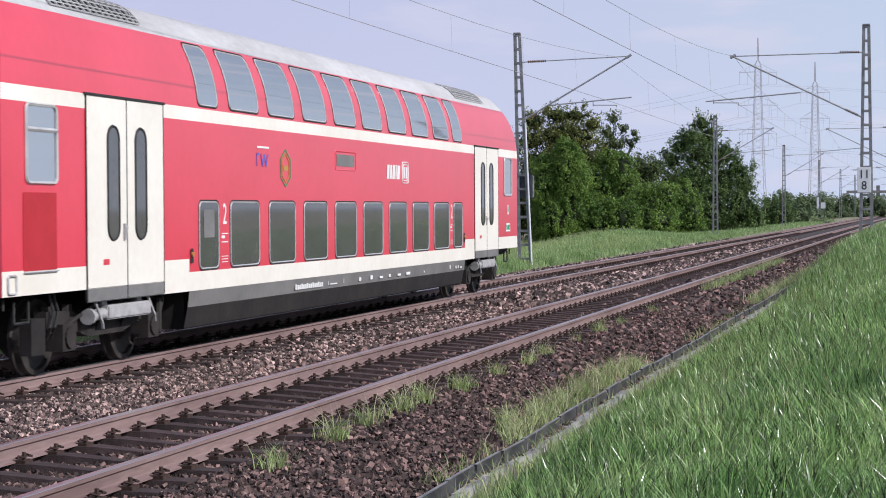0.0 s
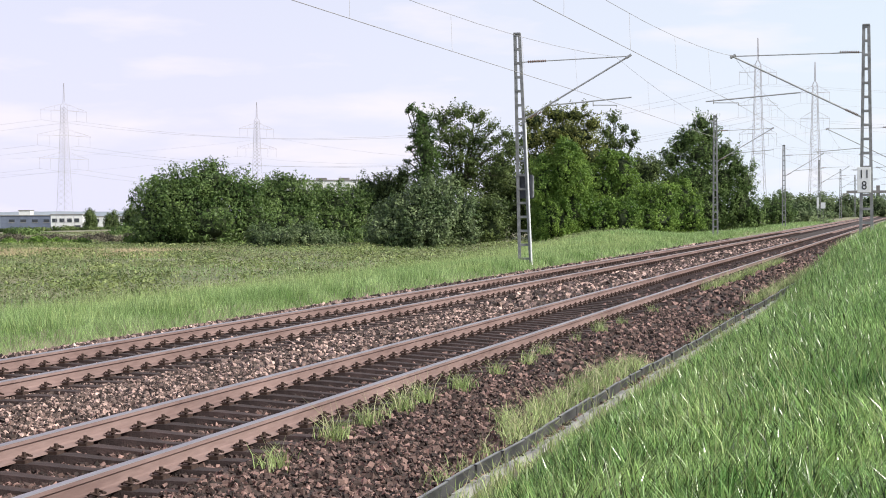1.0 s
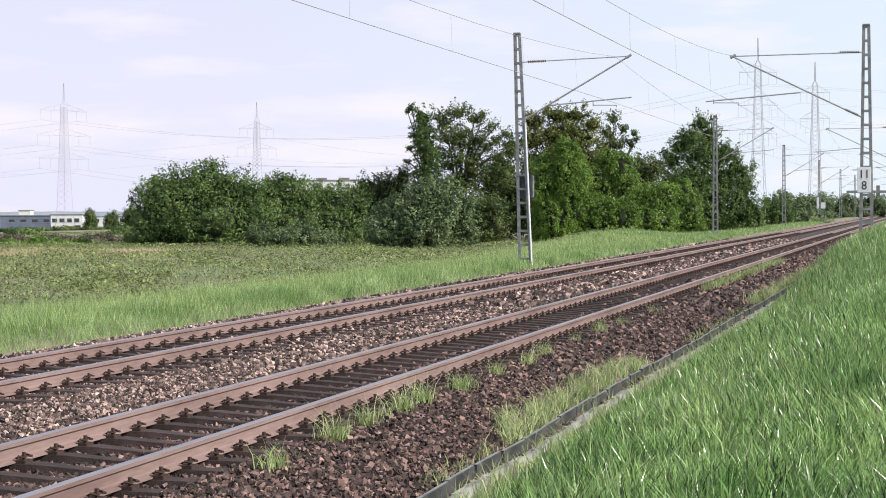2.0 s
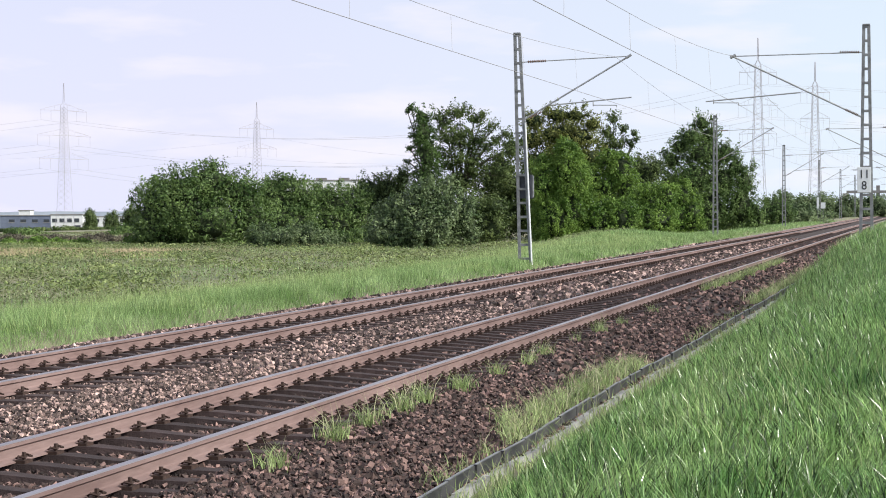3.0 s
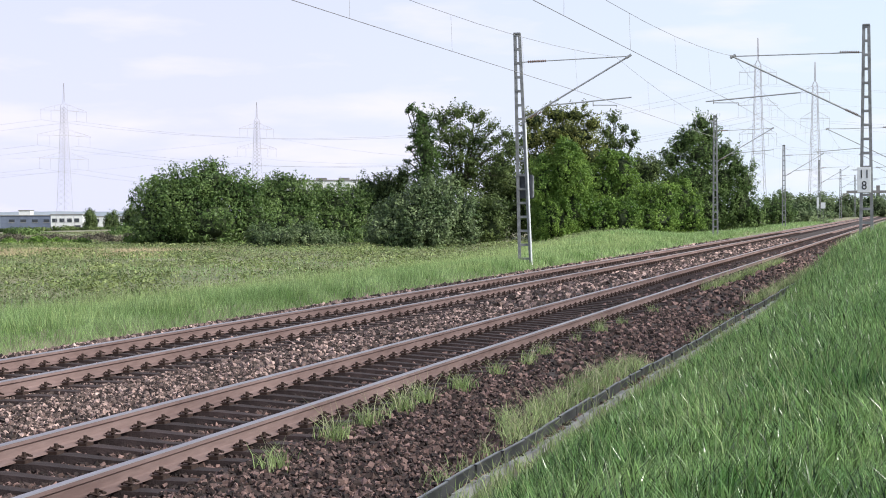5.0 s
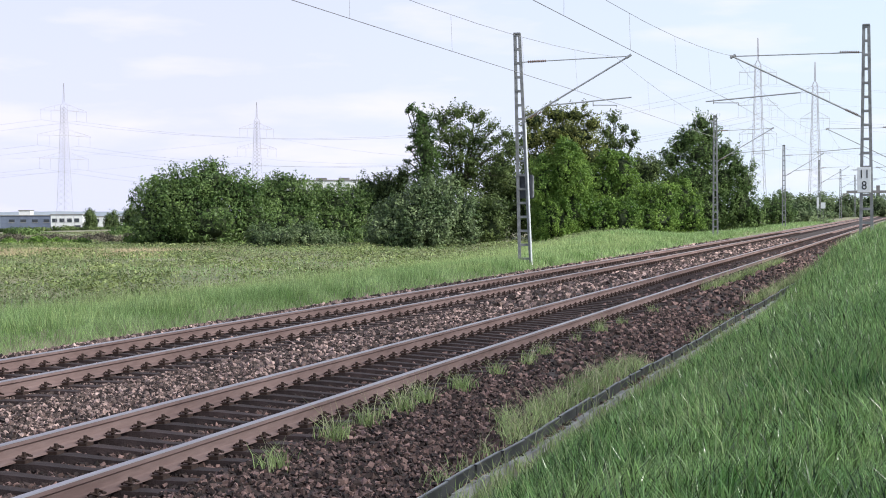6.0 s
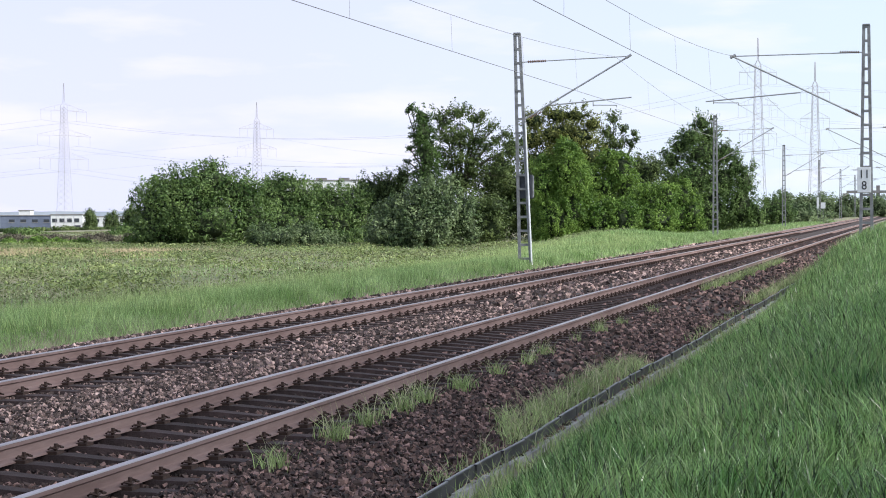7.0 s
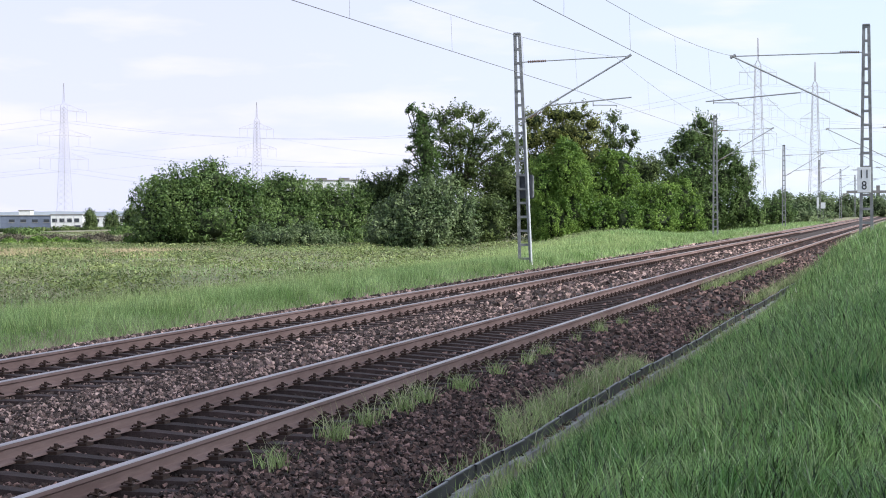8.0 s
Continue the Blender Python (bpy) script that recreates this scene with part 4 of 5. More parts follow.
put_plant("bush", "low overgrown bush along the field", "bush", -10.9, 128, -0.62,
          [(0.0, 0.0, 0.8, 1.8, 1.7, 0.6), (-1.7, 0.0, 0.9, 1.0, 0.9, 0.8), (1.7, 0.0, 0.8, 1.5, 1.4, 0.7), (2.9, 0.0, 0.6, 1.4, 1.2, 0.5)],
          M_LEAF_SILVER_HAZE, spray=0.32, leaf=0.07)
put_plant("bush", "low overgrown bush along the field", "bush", -6.5, 132, -0.62,
          [(0.0, 0.0, 0.5, 1.6, 1.4, 0.5), (1.2, 0.0, 0.7, 1.3, 1.2, 0.6), (-0.8, 0.0, 0.6, 1.2, 1.1, 0.5)],
          M_LEAF, spray=0.30, leaf=0.07)
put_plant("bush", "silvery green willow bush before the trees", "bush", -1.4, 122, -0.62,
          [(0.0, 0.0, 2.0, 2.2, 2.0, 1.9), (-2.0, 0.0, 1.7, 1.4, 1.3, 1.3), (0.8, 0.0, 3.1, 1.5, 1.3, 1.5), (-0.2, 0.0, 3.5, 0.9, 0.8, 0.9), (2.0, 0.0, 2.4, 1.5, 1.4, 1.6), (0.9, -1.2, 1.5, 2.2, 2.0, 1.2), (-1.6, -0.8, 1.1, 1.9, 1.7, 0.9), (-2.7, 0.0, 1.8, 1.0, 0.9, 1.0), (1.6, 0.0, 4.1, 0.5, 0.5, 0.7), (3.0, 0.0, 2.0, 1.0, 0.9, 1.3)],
          M_LEAF_SILVER_HAZE, spray=0.42, leaf=0.08)
put_plant("bush", "green bush below the trees", "bush", 2.4, 130, -0.62,
          [(0.0, 0.0, 2.0, 1.3, 1.2, 1.8), (-0.8, 0.0, 2.8, 1.0, 0.9, 1.1), (0.9, 0.0, 1.6, 1.2, 1.1, 1.4), (1.4, 0.0, 2.6, 0.9, 0.8, 0.9)],
          M_LEAF_DARK, spray=0.42, leaf=0.08)
put_plant("tree", "tall tree whose trunk is wrapped in dark creeper", "tree", -1.1, 148, -0.62,
          [(-0.1, 0.0, 6.8, 1.0, 1.3, 2.0), (-0.1, 0.0, 4.8, 1.2, 1.1, 1.8), (-0.4, 0.0, 8.6, 0.9, 1.0, 1.5), (0.4, 0.0, 2.6, 1.8, 1.6, 2.2), (-0.5, 0.0, 9.9, 0.8, 0.7, 0.6), (-1.4, 0.0, 10.6, 0.5, 0.5, 0.3), (-1.7, 0.0, 10.3, 0.3, 0.3, 0.2), (-1.3, 0.0, 8.4, 0.3, 0.3, 0.3), (-1.5, 0.0, 7.4, 0.3, 0.3, 0.3), (-1.7, 0.0, 6.4, 0.3, 0.2, 0.3)],
          M_LEAF_CREEPER, spray=0.36, leaf=0.07, trunk=0.28, rise=-0.2)
put_plant("tree", "tall broadleaf tree with an open crown", "tree", 1.4, 150, -0.62,
          [(-1.4, 0.0, 9.8, 1.0, 0.9, 0.8), (0.0, 0.0, 10.3, 1.1, 1.0, 0.6), (1.2, 0.0, 9.7, 0.8, 0.7, 0.5), (-0.7, 0.0, 8.5, 1.4, 1.2, 1.1), (0.8, 0.0, 8.2, 1.3, 1.1, 1.0), (0.2, 0.0, 6.7, 1.5, 1.4, 1.1), (1.9, 0.0, 10.0, 0.4, 0.3, 0.3), (2.3, 0.0, 8.9, 0.5, 0.4, 0.4), (2.1, 0.0, 7.5, 0.8, 0.7, 0.7), (-1.1, 0.0, 6.4, 1.1, 1.0, 1.1), (1.6, 0.0, 5.8, 1.3, 1.1, 0.9), (0.0, 0.0, 4.6, 1.6, 1.5, 1.0), (2.9, 0.0, 9.1, 0.4, 0.3, 0.3), (3.0, 0.0, 8.0, 0.6, 0.6, 0.5), (3.8, 0.0, 8.5, 0.5, 0.5, 0.5), (3.2, 0.0, 6.7, 0.8, 0.7, 0.6), (4.1, 0.0, 7.1, 0.5, 0.5, 0.6), (3.6, 0.0, 5.3, 1.0, 0.9, 0.9)],
          M_LEAF_DARK, spray=0.46, leaf=0.08, trunk=0.26, thin=1.05, limbs=9)
put_plant("tree", "dark thicket tree under the tall crowns", "tree", 5.0, 156, -0.62,
          [(-0.2, 0.0, 5.9, 1.3, 1.2, 1.4), (0.8, 0.0, 7.6, 1.0, 1.0, 1.1), (-1.0, 0.0, 4.9, 1.2, 1.1, 1.2), (-1.2, 0.0, 3.4, 1.5, 1.4, 1.9), (0.2, 0.0, 3.9, 1.3, 1.2, 1.6), (0.0, 0.0, 2.6, 1.9, 1.7, 2.3), (1.9, 0.0, 3.1, 1.9, 1.8, 2.8), (0.7, 0.0, 4.5, 1.2, 1.1, 1.2), (3.3, 0.0, 4.0, 1.7, 1.8, 2.8)],
          M_LEAF_DARK, spray=0.46, leaf=0.085, trunk=0.2, thin=0.9)
put_plant("tree", "broad tree with a brownish green crown", "tree", 9.9, 160, -0.62,
          [(0.5, 0.0, 9.1, 1.8, 1.6, 1.1), (-2.2, 0.0, 10.1, 1.1, 1.0, 1.0), (-0.2, 0.0, 10.5, 1.2, 1.0, 0.8), (1.4, 0.0, 10.5, 1.2, 1.0, 0.7), (2.9, 0.0, 9.7, 0.9, 0.8, 0.8), (-2.4, 0.0, 8.4, 1.3, 1.2, 1.1), (-0.5, 0.0, 8.9, 1.6, 1.5, 1.2), (1.9, 0.0, 8.6, 1.6, 1.5, 1.2), (0.5, 0.0, 6.7, 2.4, 2.2, 1.4), (-2.2, 0.0, 6.5, 1.4, 1.3, 1.4), (2.9, 0.0, 6.7, 1.3, 1.2, 1.4), (0.5, 0.0, 4.0, 2.7, 2.4, 1.9), (-1.1, 0.0, 11.0, 0.4, 0.3, 0.3), (2.2, 0.0, 11.2, 0.3, 0.3, 0.2)],
          M_LEAF_BROWN, spray=0.48, leaf=0.085, trunk=0.28, thin=1.0, limbs=6)
put_plant("tree", "tree stump column thickly covered with bright creeper", "tree", 8.1, 134, -0.50,
          [(-0.8, 0.0, 4.3, 1.0, 1.4, 2.2), (-0.7, 0.0, 2.3, 1.3, 1.2, 1.6), (0.8, 0.0, 5.3, 1.3, 1.4, 2.2), (1.1, 0.0, 3.1, 1.2, 1.4, 2.2), (0.0, -0.6, 2.1, 1.6, 1.4, 1.4), (0.6, 0.0, 6.9, 0.8, 0.7, 0.7), (-1.1, 0.0, 5.7, 0.6, 0.6, 0.8), (1.7, 0.0, 4.5, 0.6, 1.3, 2.0)],
          M_LEAF_IVY, spray=0.30, leaf=0.06, leaves=24, trunk=0.25, thin=1.5, rise=-0.6)
put_plant("tree", "slender tree with a ragged crown", "tree", 14.9, 162, -0.55,
          [(-0.2, 0.0, 10.2, 0.5, 0.5, 0.8), (-0.6, 0.0, 9.0, 0.8, 0.7, 0.6), (0.7, 0.0, 9.3, 0.6, 0.5, 0.4), (1.6, 0.0, 8.9, 0.5, 0.4, 0.3), (0.2, 0.0, 8.1, 1.0, 0.9, 0.5), (1.4, 0.0, 8.0, 0.5, 0.4, 0.4), (-1.0, 0.0, 7.9, 0.9, 0.8, 0.6), (0.0, 0.0, 5.9, 1.5, 1.3, 1.5), (-0.1, 0.0, 3.5, 1.9, 1.8, 1.9), (1.8, 0.0, 8.4, 0.3, 0.3, 0.2)],
          M_LEAF_DARK, spray=0.40, leaf=0.08, trunk=0.18, thin=0.95, limbs=8)
put_plant("bush", "bush overgrown with bright green creeper", "bush", 13.6, 148, -0.40,
          [(0.4, 0.0, 5.5, 1.2, 1.1, 1.5), (-0.5, 0.0, 6.2, 1.0, 0.9, 1.0), (0.9, 0.0, 4.2, 1.0, 1.0, 1.5), (-0.7, 0.0, 3.9, 1.2, 1.1, 1.5), (-1.8, 0.0, 4.6, 0.7, 1.1, 1.8)],
          M_LEAF_IVY, spray=0.32, leaf=0.065, rise=-0.4)
put_plant("bush", "creeper-covered bush beside the railway verge", "bush", 15.8, 140, -0.30,
          [(0.0, 0.0, 2.5, 1.5, 1.4, 1.5), (-0.8, 0.0, 3.3, 1.0, 0.9, 0.9), (0.8, 0.0, 3.1, 1.0, 0.9, 1.2), (0.2, -0.6, 1.7, 1.9, 1.7, 0.9), (-1.6, 0.0, 2.2, 1.1, 1.0, 1.0)],
          M_LEAF_IVY, spray=0.36, leaf=0.07, rise=0.1)
put_plant("bush", "low creeper-covered bush beside the verge", "bush", 11.3, 134, -0.30,
          [(0.0, 0.0, 1.9, 1.4, 1.3, 0.9), (-1.4, 0.0, 1.7, 1.0, 0.9, 0.9), (1.6, 0.0, 2.0, 1.2, 1.1, 1.0), (0.8, 0.0, 2.5, 0.7, 0.7, 0.5), (-0.6, 0.0, 2.4, 0.6, 0.5, 0.5)],
          M_LEAF_IVY, spray=0.34, leaf=0.07)
put_plant("bush", "dark green bush between the trees", "bush", 18.2, 168, -0.40,
          [(0.0, 0.0, 5.4, 1.3, 1.2, 1.8), (-0.7, 0.0, 6.2, 0.8, 0.7, 0.8), (0.8, 0.0, 5.9, 0.8, 0.8, 1.3), (0.3, 0.0, 3.4, 1.8, 1.6, 2.0)],
          M_LEAF_DARK, spray=0.46, leaf=0.085)
put_plant("tree", "pyramid-shaped tree beside the railway", "tree", 24.9, 178, -0.30,
          [(-0.4, 0.0, 10.2, 0.9, 0.8, 1.0), (0.3, 0.0, 9.2, 1.2, 1.1, 1.0), (-1.5, 0.0, 9.0, 1.2, 1.1, 1.0), (-2.4, 0.0, 8.1, 1.2, 1.1, 1.0), (-0.3, 0.0, 7.4, 2.1, 1.9, 1.6), (-3.2, 0.0, 6.8, 1.1, 1.0, 1.1), (1.9, 0.0, 7.4, 1.2, 1.1, 1.2), (2.8, 0.0, 6.0, 1.1, 1.0, 1.3), (-1.1, 0.0, 5.0, 2.7, 2.4, 2.1), (1.6, 0.0, 4.7, 1.9, 1.7, 2.1), (3.6, 0.0, 4.7, 1.0, 1.1, 1.7), (-3.2, 0.0, 4.4, 1.4, 1.3, 1.9), (0.0, 0.0, 2.3, 3.2, 2.9, 2.4), (3.2, 0.0, 2.6, 1.8, 1.6, 2.4), (-2.7, 0.0, 2.2, 1.8, 1.6, 2.1), (4.7, 0.0, 1.8, 0.9, 0.9, 1.5), (4.3, 0.0, 6.0, 0.4, 0.5, 0.9), (0.6, 0.0, 10.6, 0.3, 0.3, 0.4), (-1.1, 0.0, 10.0, 0.3, 0.3, 0.3), (-4.0, 0.0, 7.6, 0.3, 0.3, 0.3)],
          M_LEAF, spray=0.48, leaf=0.085, trunk=0.26, limbs=4)
put_plant("bush", "yellow-green bush at the foot of the trees", "bush", 19.1, 150, -0.30,
          [(0.0, 0.0, 3.2, 0.9, 1.0, 1.5), (-0.4, 0.0, 1.8, 1.4, 1.2, 1.2), (0.8, 0.0, 2.1, 1.0, 0.9, 1.3), (0.2, 0.0, 4.2, 0.5, 0.4, 0.5)],
          M_LEAF_IVY, spray=0.36, leaf=0.07, rise=0.1)
put_plant("bush", "green bush at the end of the thicket", "bush", 28.9, 190, -0.30,
          [(0.0, 0.0, 1.0, 2.3, 2.1, 1.1), (2.3, 0.0, 1.0, 1.4, 1.2, 1.0), (-2.0, 0.0, 1.0, 1.9, 1.7, 1.0)],
          M_LEAF, spray=0.40, leaf=0.08)
put_plant("bush", "rounded bush beyond the thicket", "bush", 41.7, 235, -0.50,
          [(-0.2, 0.0, 2.6, 1.4, 1.3, 1.8), (1.1, 0.0, 1.9, 1.1, 1.0, 1.3), (-1.2, 0.0, 2.2, 0.8, 1.0, 1.6)],
          M_LEAF, spray=0.50, leaf=0.10)
# distant bushes take the paler willow leaf; its tone stands in for haze
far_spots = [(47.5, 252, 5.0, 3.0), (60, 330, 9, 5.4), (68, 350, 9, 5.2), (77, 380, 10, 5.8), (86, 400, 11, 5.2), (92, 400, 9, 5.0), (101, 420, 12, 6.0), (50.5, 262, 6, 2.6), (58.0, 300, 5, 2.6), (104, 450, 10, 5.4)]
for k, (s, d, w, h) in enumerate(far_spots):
    put_bush("bush", "distant green bush beside the railway", "bush", s, d, -0.5, mound(w, w * 0.8, h, 10, 20 + k), M_LEAF_SILVER_HAZE, 230, leaf=0.24, clump=0.6, group="distant bushes")


def blades(x, y, z, height, width, lean, material, name, parent=None, segs=2, wind=(-0.05, 0.02), gust=0.14):
    """Curved grass blades at (x, y, z); patches of them are bent one way or another."""
    n = len(x)
    a = rng.uniform(0, math.tau, n)
    dx, dy = np.cos(a), np.sin(a)
    wa = rng.uniform(0, math.tau, n)
    wx, wy = np.cos(wa) * width / 2, np.sin(wa) * width / 2
    ln = lean * rng.uniform(0.2, 1.0, n) * height
    bend = gust * height * rng.uniform(0.3, 1.0, n)
    swirl = 2.4 * np.sin(x * 1.3 + 0.8 * np.sin(y * 0.9)) + 2.1 * np.sin(y * 0.8 + 1.1 * np.sin(x * 1.7))
    sx = dx * ln + np.cos(swirl) * bend + wind[0] * height * rng.uniform(0, 1, n)
    sy = dy * ln + np.sin(swirl) * bend + wind[1] * height * rng.uniform(0, 1, n)
    levels = []
    for k in range(segs):
        t = k / segs
        taper = 1 - 0.35 * t
        cx, cy, cz = x + sx * t ** 2, y + sy * t ** 2, z + height * (t - 0.18 * t * t)
        levels += [np.stack([cx - wx * taper, cy - wy * taper, cz], 1), np.stack([cx + wx * taper, cy + wy * taper, cz], 1)]
    levels.append(np.stack([x + sx, y + sy, z + height * 0.82], 1))
    v = np.stack(levels, 1).reshape(-1, 3)
    m = 2 * segs + 1
    i = np.arange(n)[:, None] * m
    tris = []
    for k in range(segs - 1):
        b = 2 * k
        tris += [np.concatenate([i + b, i + b + 1, i + b + 3], 1), np.concatenate([i + b, i + b + 3, i + b + 2], 1)]
    b = 2 * (segs - 1)
    tris.append(np.concatenate([i + b, i + b + 1, i + b + 2], 1))
    return raw(name, v, np.concatenate(tris, 0), material, parent)


def scatter(x0, x1, y0, y1, density, clump=0.0):
    n = int((x1 - x0) * (y1 - y0) * density)
    x, y = rng.uniform(x0, x1, n), rng.uniform(y0, y1, n)
    if clump:
        d = np.array([noise.noise((a * clump, b * clump, 3.1)) for a, b in zip(x, y)])
        keep = rng.random(n) < np.clip(0.42 + d * 2.2, 0.05, 1)
        x, y = x[keep], y[keep]
    return x, y


def lush(x, y):
    return 1 + 0.26 * np.sin(x * 1.7 + y * 0.6 + 1.3 * np.sin(y * 0.35)) * np.sin(y * 0.53 - x * 0.8) + 0.22 * np.sin(3.3 * x + 1.1 * y + np.sin(2.1 * y)) * np.sin(1.9 * y - 1.3 * x)


def build_grass():
    x, y = scatter(-3.4, 4.0, -9, 7.5, 130)
    tagged(blades(x, y, ground_height(x, y) - 0.02, 0.25 * rng.uniform(0.5, 1.2, len(x)), 0.02 * np.ones(len(x)), 0.4, M_GRASS, "bank_grass", segs=1), "tall fresh green grass on the bank", "grass", kind="stuff")
    for y0, y1, dens, wd, ht in ((7.5, 14, 2300, 0.0125, 0.24), (14, 22, 1500, 0.0145, 0.25), (22, 36, 620, 0.020, 0.28), (36, 60, 340, 0.023, 0.30), (60, 120, 120, 0.030, 0.28)):
        x, y = scatter(-3.55, 1.0 if y0 < 30 else 2.5, y0, y1, dens)
        keep = rng.random(len(x)) < np.clip((x + 3.62) / 0.35, 0.12, 1)
        x, y = x[keep], y[keep]
        edge = np.clip((x + 4.0) / 1.1, 0.4, 1)
        h = ht * rng.choice([0.55, 0.75, 0.95, 1.35], len(x)) * rng.uniform(0.85, 1.15, len(x)) * lush(x, y) * edge
        tagged(blades(x, y, ground_height(x, y) - 0.02, h, 0.8 * wd * rng.uniform(0.45, 1.5, len(x)), 0.46, M_GRASS, "bank_grass", segs=3 if y0 < 14 else 2 if y0 < 36 else 1), "tall fresh green grass on the bank", "grass", kind="stuff")
    x, y = scatter(-3.5, 1.0, 7.5, 90, 22)
    x2, y2 = scatter(-3.6, 0.6, 7.5, 19, 40, 0.5)
    x, y = np.concatenate([x, x2]), np.concatenate([y, y2])
    h = rng.uniform(0.28, 0.52, len(x))
    tagged(blades(x, y, ground_height(x, y), h, 0.0075 * rng.uniform(0.6, 1.4, len(x)), 0.45, M_TUFT, "pale_grass_stems", wind=(-0.15, 0.05)), "pale seed stems in the bank grass", "grass", kind="stuff")
    for y0, y1, dens, wd in ((22, 45, 420, 0.013), (45, 80, 200, 0.020), (80, 150, 80, 0.032), (150, 300, 16, 0.08)):
        x, y = scatter(-20.5, -13.75, y0, y1, dens)
        edge = np.clip((-13.4 - x) / 0.6, 0.45, 1) * np.clip((x + 21.5) / 3, 0.4, 1)
        h = 0.34 * rng.uniform(0.4, 1.2, len(x)) * lush(x * 0.6, y * 0.5) * edge
        tagged(blades(x, y, ground_height(x, y) - 0.02, h, wd * rng.uniform(0.5, 1.3, len(x)), 0.65, M_VERGE, "verge_grass", segs=1), "pale green tall grass on the verge", "grass", kind="stuff")
    for y0, y1, x0, dens, sz in ((35, 70, -48, 45, 0.045), (70, 135, -75, 22, 0.06), (135, 230, -120, 3.5, 0.12)):
        x, y = scatter(x0, -19.5, y0, y1, dens * 1.3, 0.13)
        z = ground_height(x, y)
        p = np.stack([x, y, z + rng.uniform(0.02, 0.30 if y0 < 135 else 0.10, len(x))], 1)
        nr = np.tile([0.2, -0.2, 1.0], (len(x), 1))
        v, f = leaf_cloud(p, nr, sz, 0.7)
        tagged(raw("field_weeds", v, f, M_WEED), "broad-leaved weeds and clover in the fallow field", "weeds", kind="stuff")
        x, y = scatter(x0, -20.5, y0, y1, dens * 0.5, 0.07)
        tagged(blades(x, y, ground_height(x, y), rng.uniform(0.15, 0.45 if y0 < 135 else 0.2, len(x)), sz * 0.5 * np.ones(len(x)), 0.5, M_VERGE, "field_grass", segs=1), "thin grass among the field weeds", "grass", kind="stuff")
    x, y = scatter(-20.8, -14.4, 24, 115, 110, 0.4)
    tagged(blades(x, y, ground_height(x, y), rng.uniform(0.28, 0.46, len(x)), 0.014 * np.ones(len(x)), 0.35, M_TUFT, "verge_seed_stalks", segs=1), "pale seed stalks standing in the verge grass", "grass", kind="stuff")
    # pale ripe grass along the verge's outer edge and dark leafy clumps in the field
    x, y = scatter(-21.6, -18.4, 28, 100, 60)
    tagged(blades(x, y, ground_height(x, y), rng.uniform(0.30, 0.70, len(x)), 0.014 * np.ones(len(x)), 0.5, M_TUFT, "ripe_grass", segs=1), "pale ripe grass at the edge of the verge", "grass", kind="stuff")
    cx, cy = scatter(-75, -21, 40, 135, 0.30, 0.09)
    k = np.repeat(np.arange(len(cx)), 90)
    x, y = cx[k] + rng.normal(0, 0.42, len(k)), cy[k] + rng.normal(0, 0.6, len(k))
    p = np.stack([x, y, ground_height(x, y) + rng.uniform(0.05, 0.35, len(k))], 1)
    v, f = leaf_cloud(p, np.tile([0.1, -0.1, 1.0], (len(k), 1)), 0.065, 0.7)
    tagged(raw("field_plants", v, f, M_FIELD_LEAF), "darker leafy clumps growing in the field", "weeds", kind="stuff")


build_grass()


def build_stones():
    base = []
    for k in range(16):
        # a wedge-shaped lump: two unequal triangles joined
        w = rng.uniform(0.75, 1.25, 2)
        d = []
        for side, size in ((-1, w[0]), (1, w[1])):
            for c in range(3):
                t = c * math.tau / 3 + rng.normal(0, 0.28)
                d.append((math.cos(t) * size * 0.95, math.sin(t) * size * 0.8, side * 0.62 + rng.normal(0, 0.16)))
        base.append(d)
    base = np.array(base)
    tri = np.array([(2, 1, 0), (3, 4, 5), (0, 1, 4), (0, 4, 3), (1, 2, 5), (1, 5, 4), (2, 0, 3), (2, 3, 5)])

    def bed_height(x):
        return np.interp(x, [-13.9, -13.2, -12.4, -9.75, -9.5, -8.4, -8.15, -5.72, -5.52, -5.00, -3.78], [-0.33, -0.20, -0.235, -0.235, -0.20, -0.20, -0.255, -0.245, -0.185, -0.25, -0.44])

    for x0, x1, mat, name, label in ((-8.35, -3.75, M_STONE, "dark_ballast_stones", "dark brown crushed ballast stones"), (-13.95, -8.35, M_STONE_PALE, "pale_ballast_stones", "grey-pink crushed ballast stones")):
        for y0, y1, dens, size in ((11, 24, 680, 0.0245), (24, 40, 180, 0.036), (40, 80, 26, 0.064), (80, 130, 8, 0.075)):
            if name[0] == "p" and y0 == 11:
                y0 = 15
            x, y = scatter(x0, x1, y0, y1, dens)
            kind = rng.integers(0, 16, len(x))
            s = size * rng.uniform(0.55, 1.5, len(x))
            q = rng.normal(0, 1, (len(x), 4))
            q /= np.linalg.norm(q, axis=1)[:, None]
            w, i, j, k = q.T
            turn = np.stack([np.stack([1 - 2 * (j * j + k * k), 2 * (i * j - k * w), 2 * (i * k + j * w)], 1), np.stack([2 * (i * j + k * w), 1 - 2 * (i * i + k * k), 2 * (j * k - i * w)], 1), np.stack([2 * (i * k - j * w), 2 * (j * k + i * w), 1 - 2 * (i * i + j * j)], 1)], 1)
            v = np.einsum("nab,npb->npa", turn, base[kind] * s[:, None, None])
            vx, vy = v[:, :, 0], v[:, :, 1]
            between = np.minimum(np.abs(x - NEAR_TRACK), np.abs(x - FAR_TRACK)) < 0.66
            z = bed_height(x) + rng.uniform(-0.02, 0.025, len(x)) - 0.012 * between
            pts = np.stack([vx + x[:, None], vy + y[:, None], v[:, :, 2] + z[:, None]], 2).reshape(-1, 3)
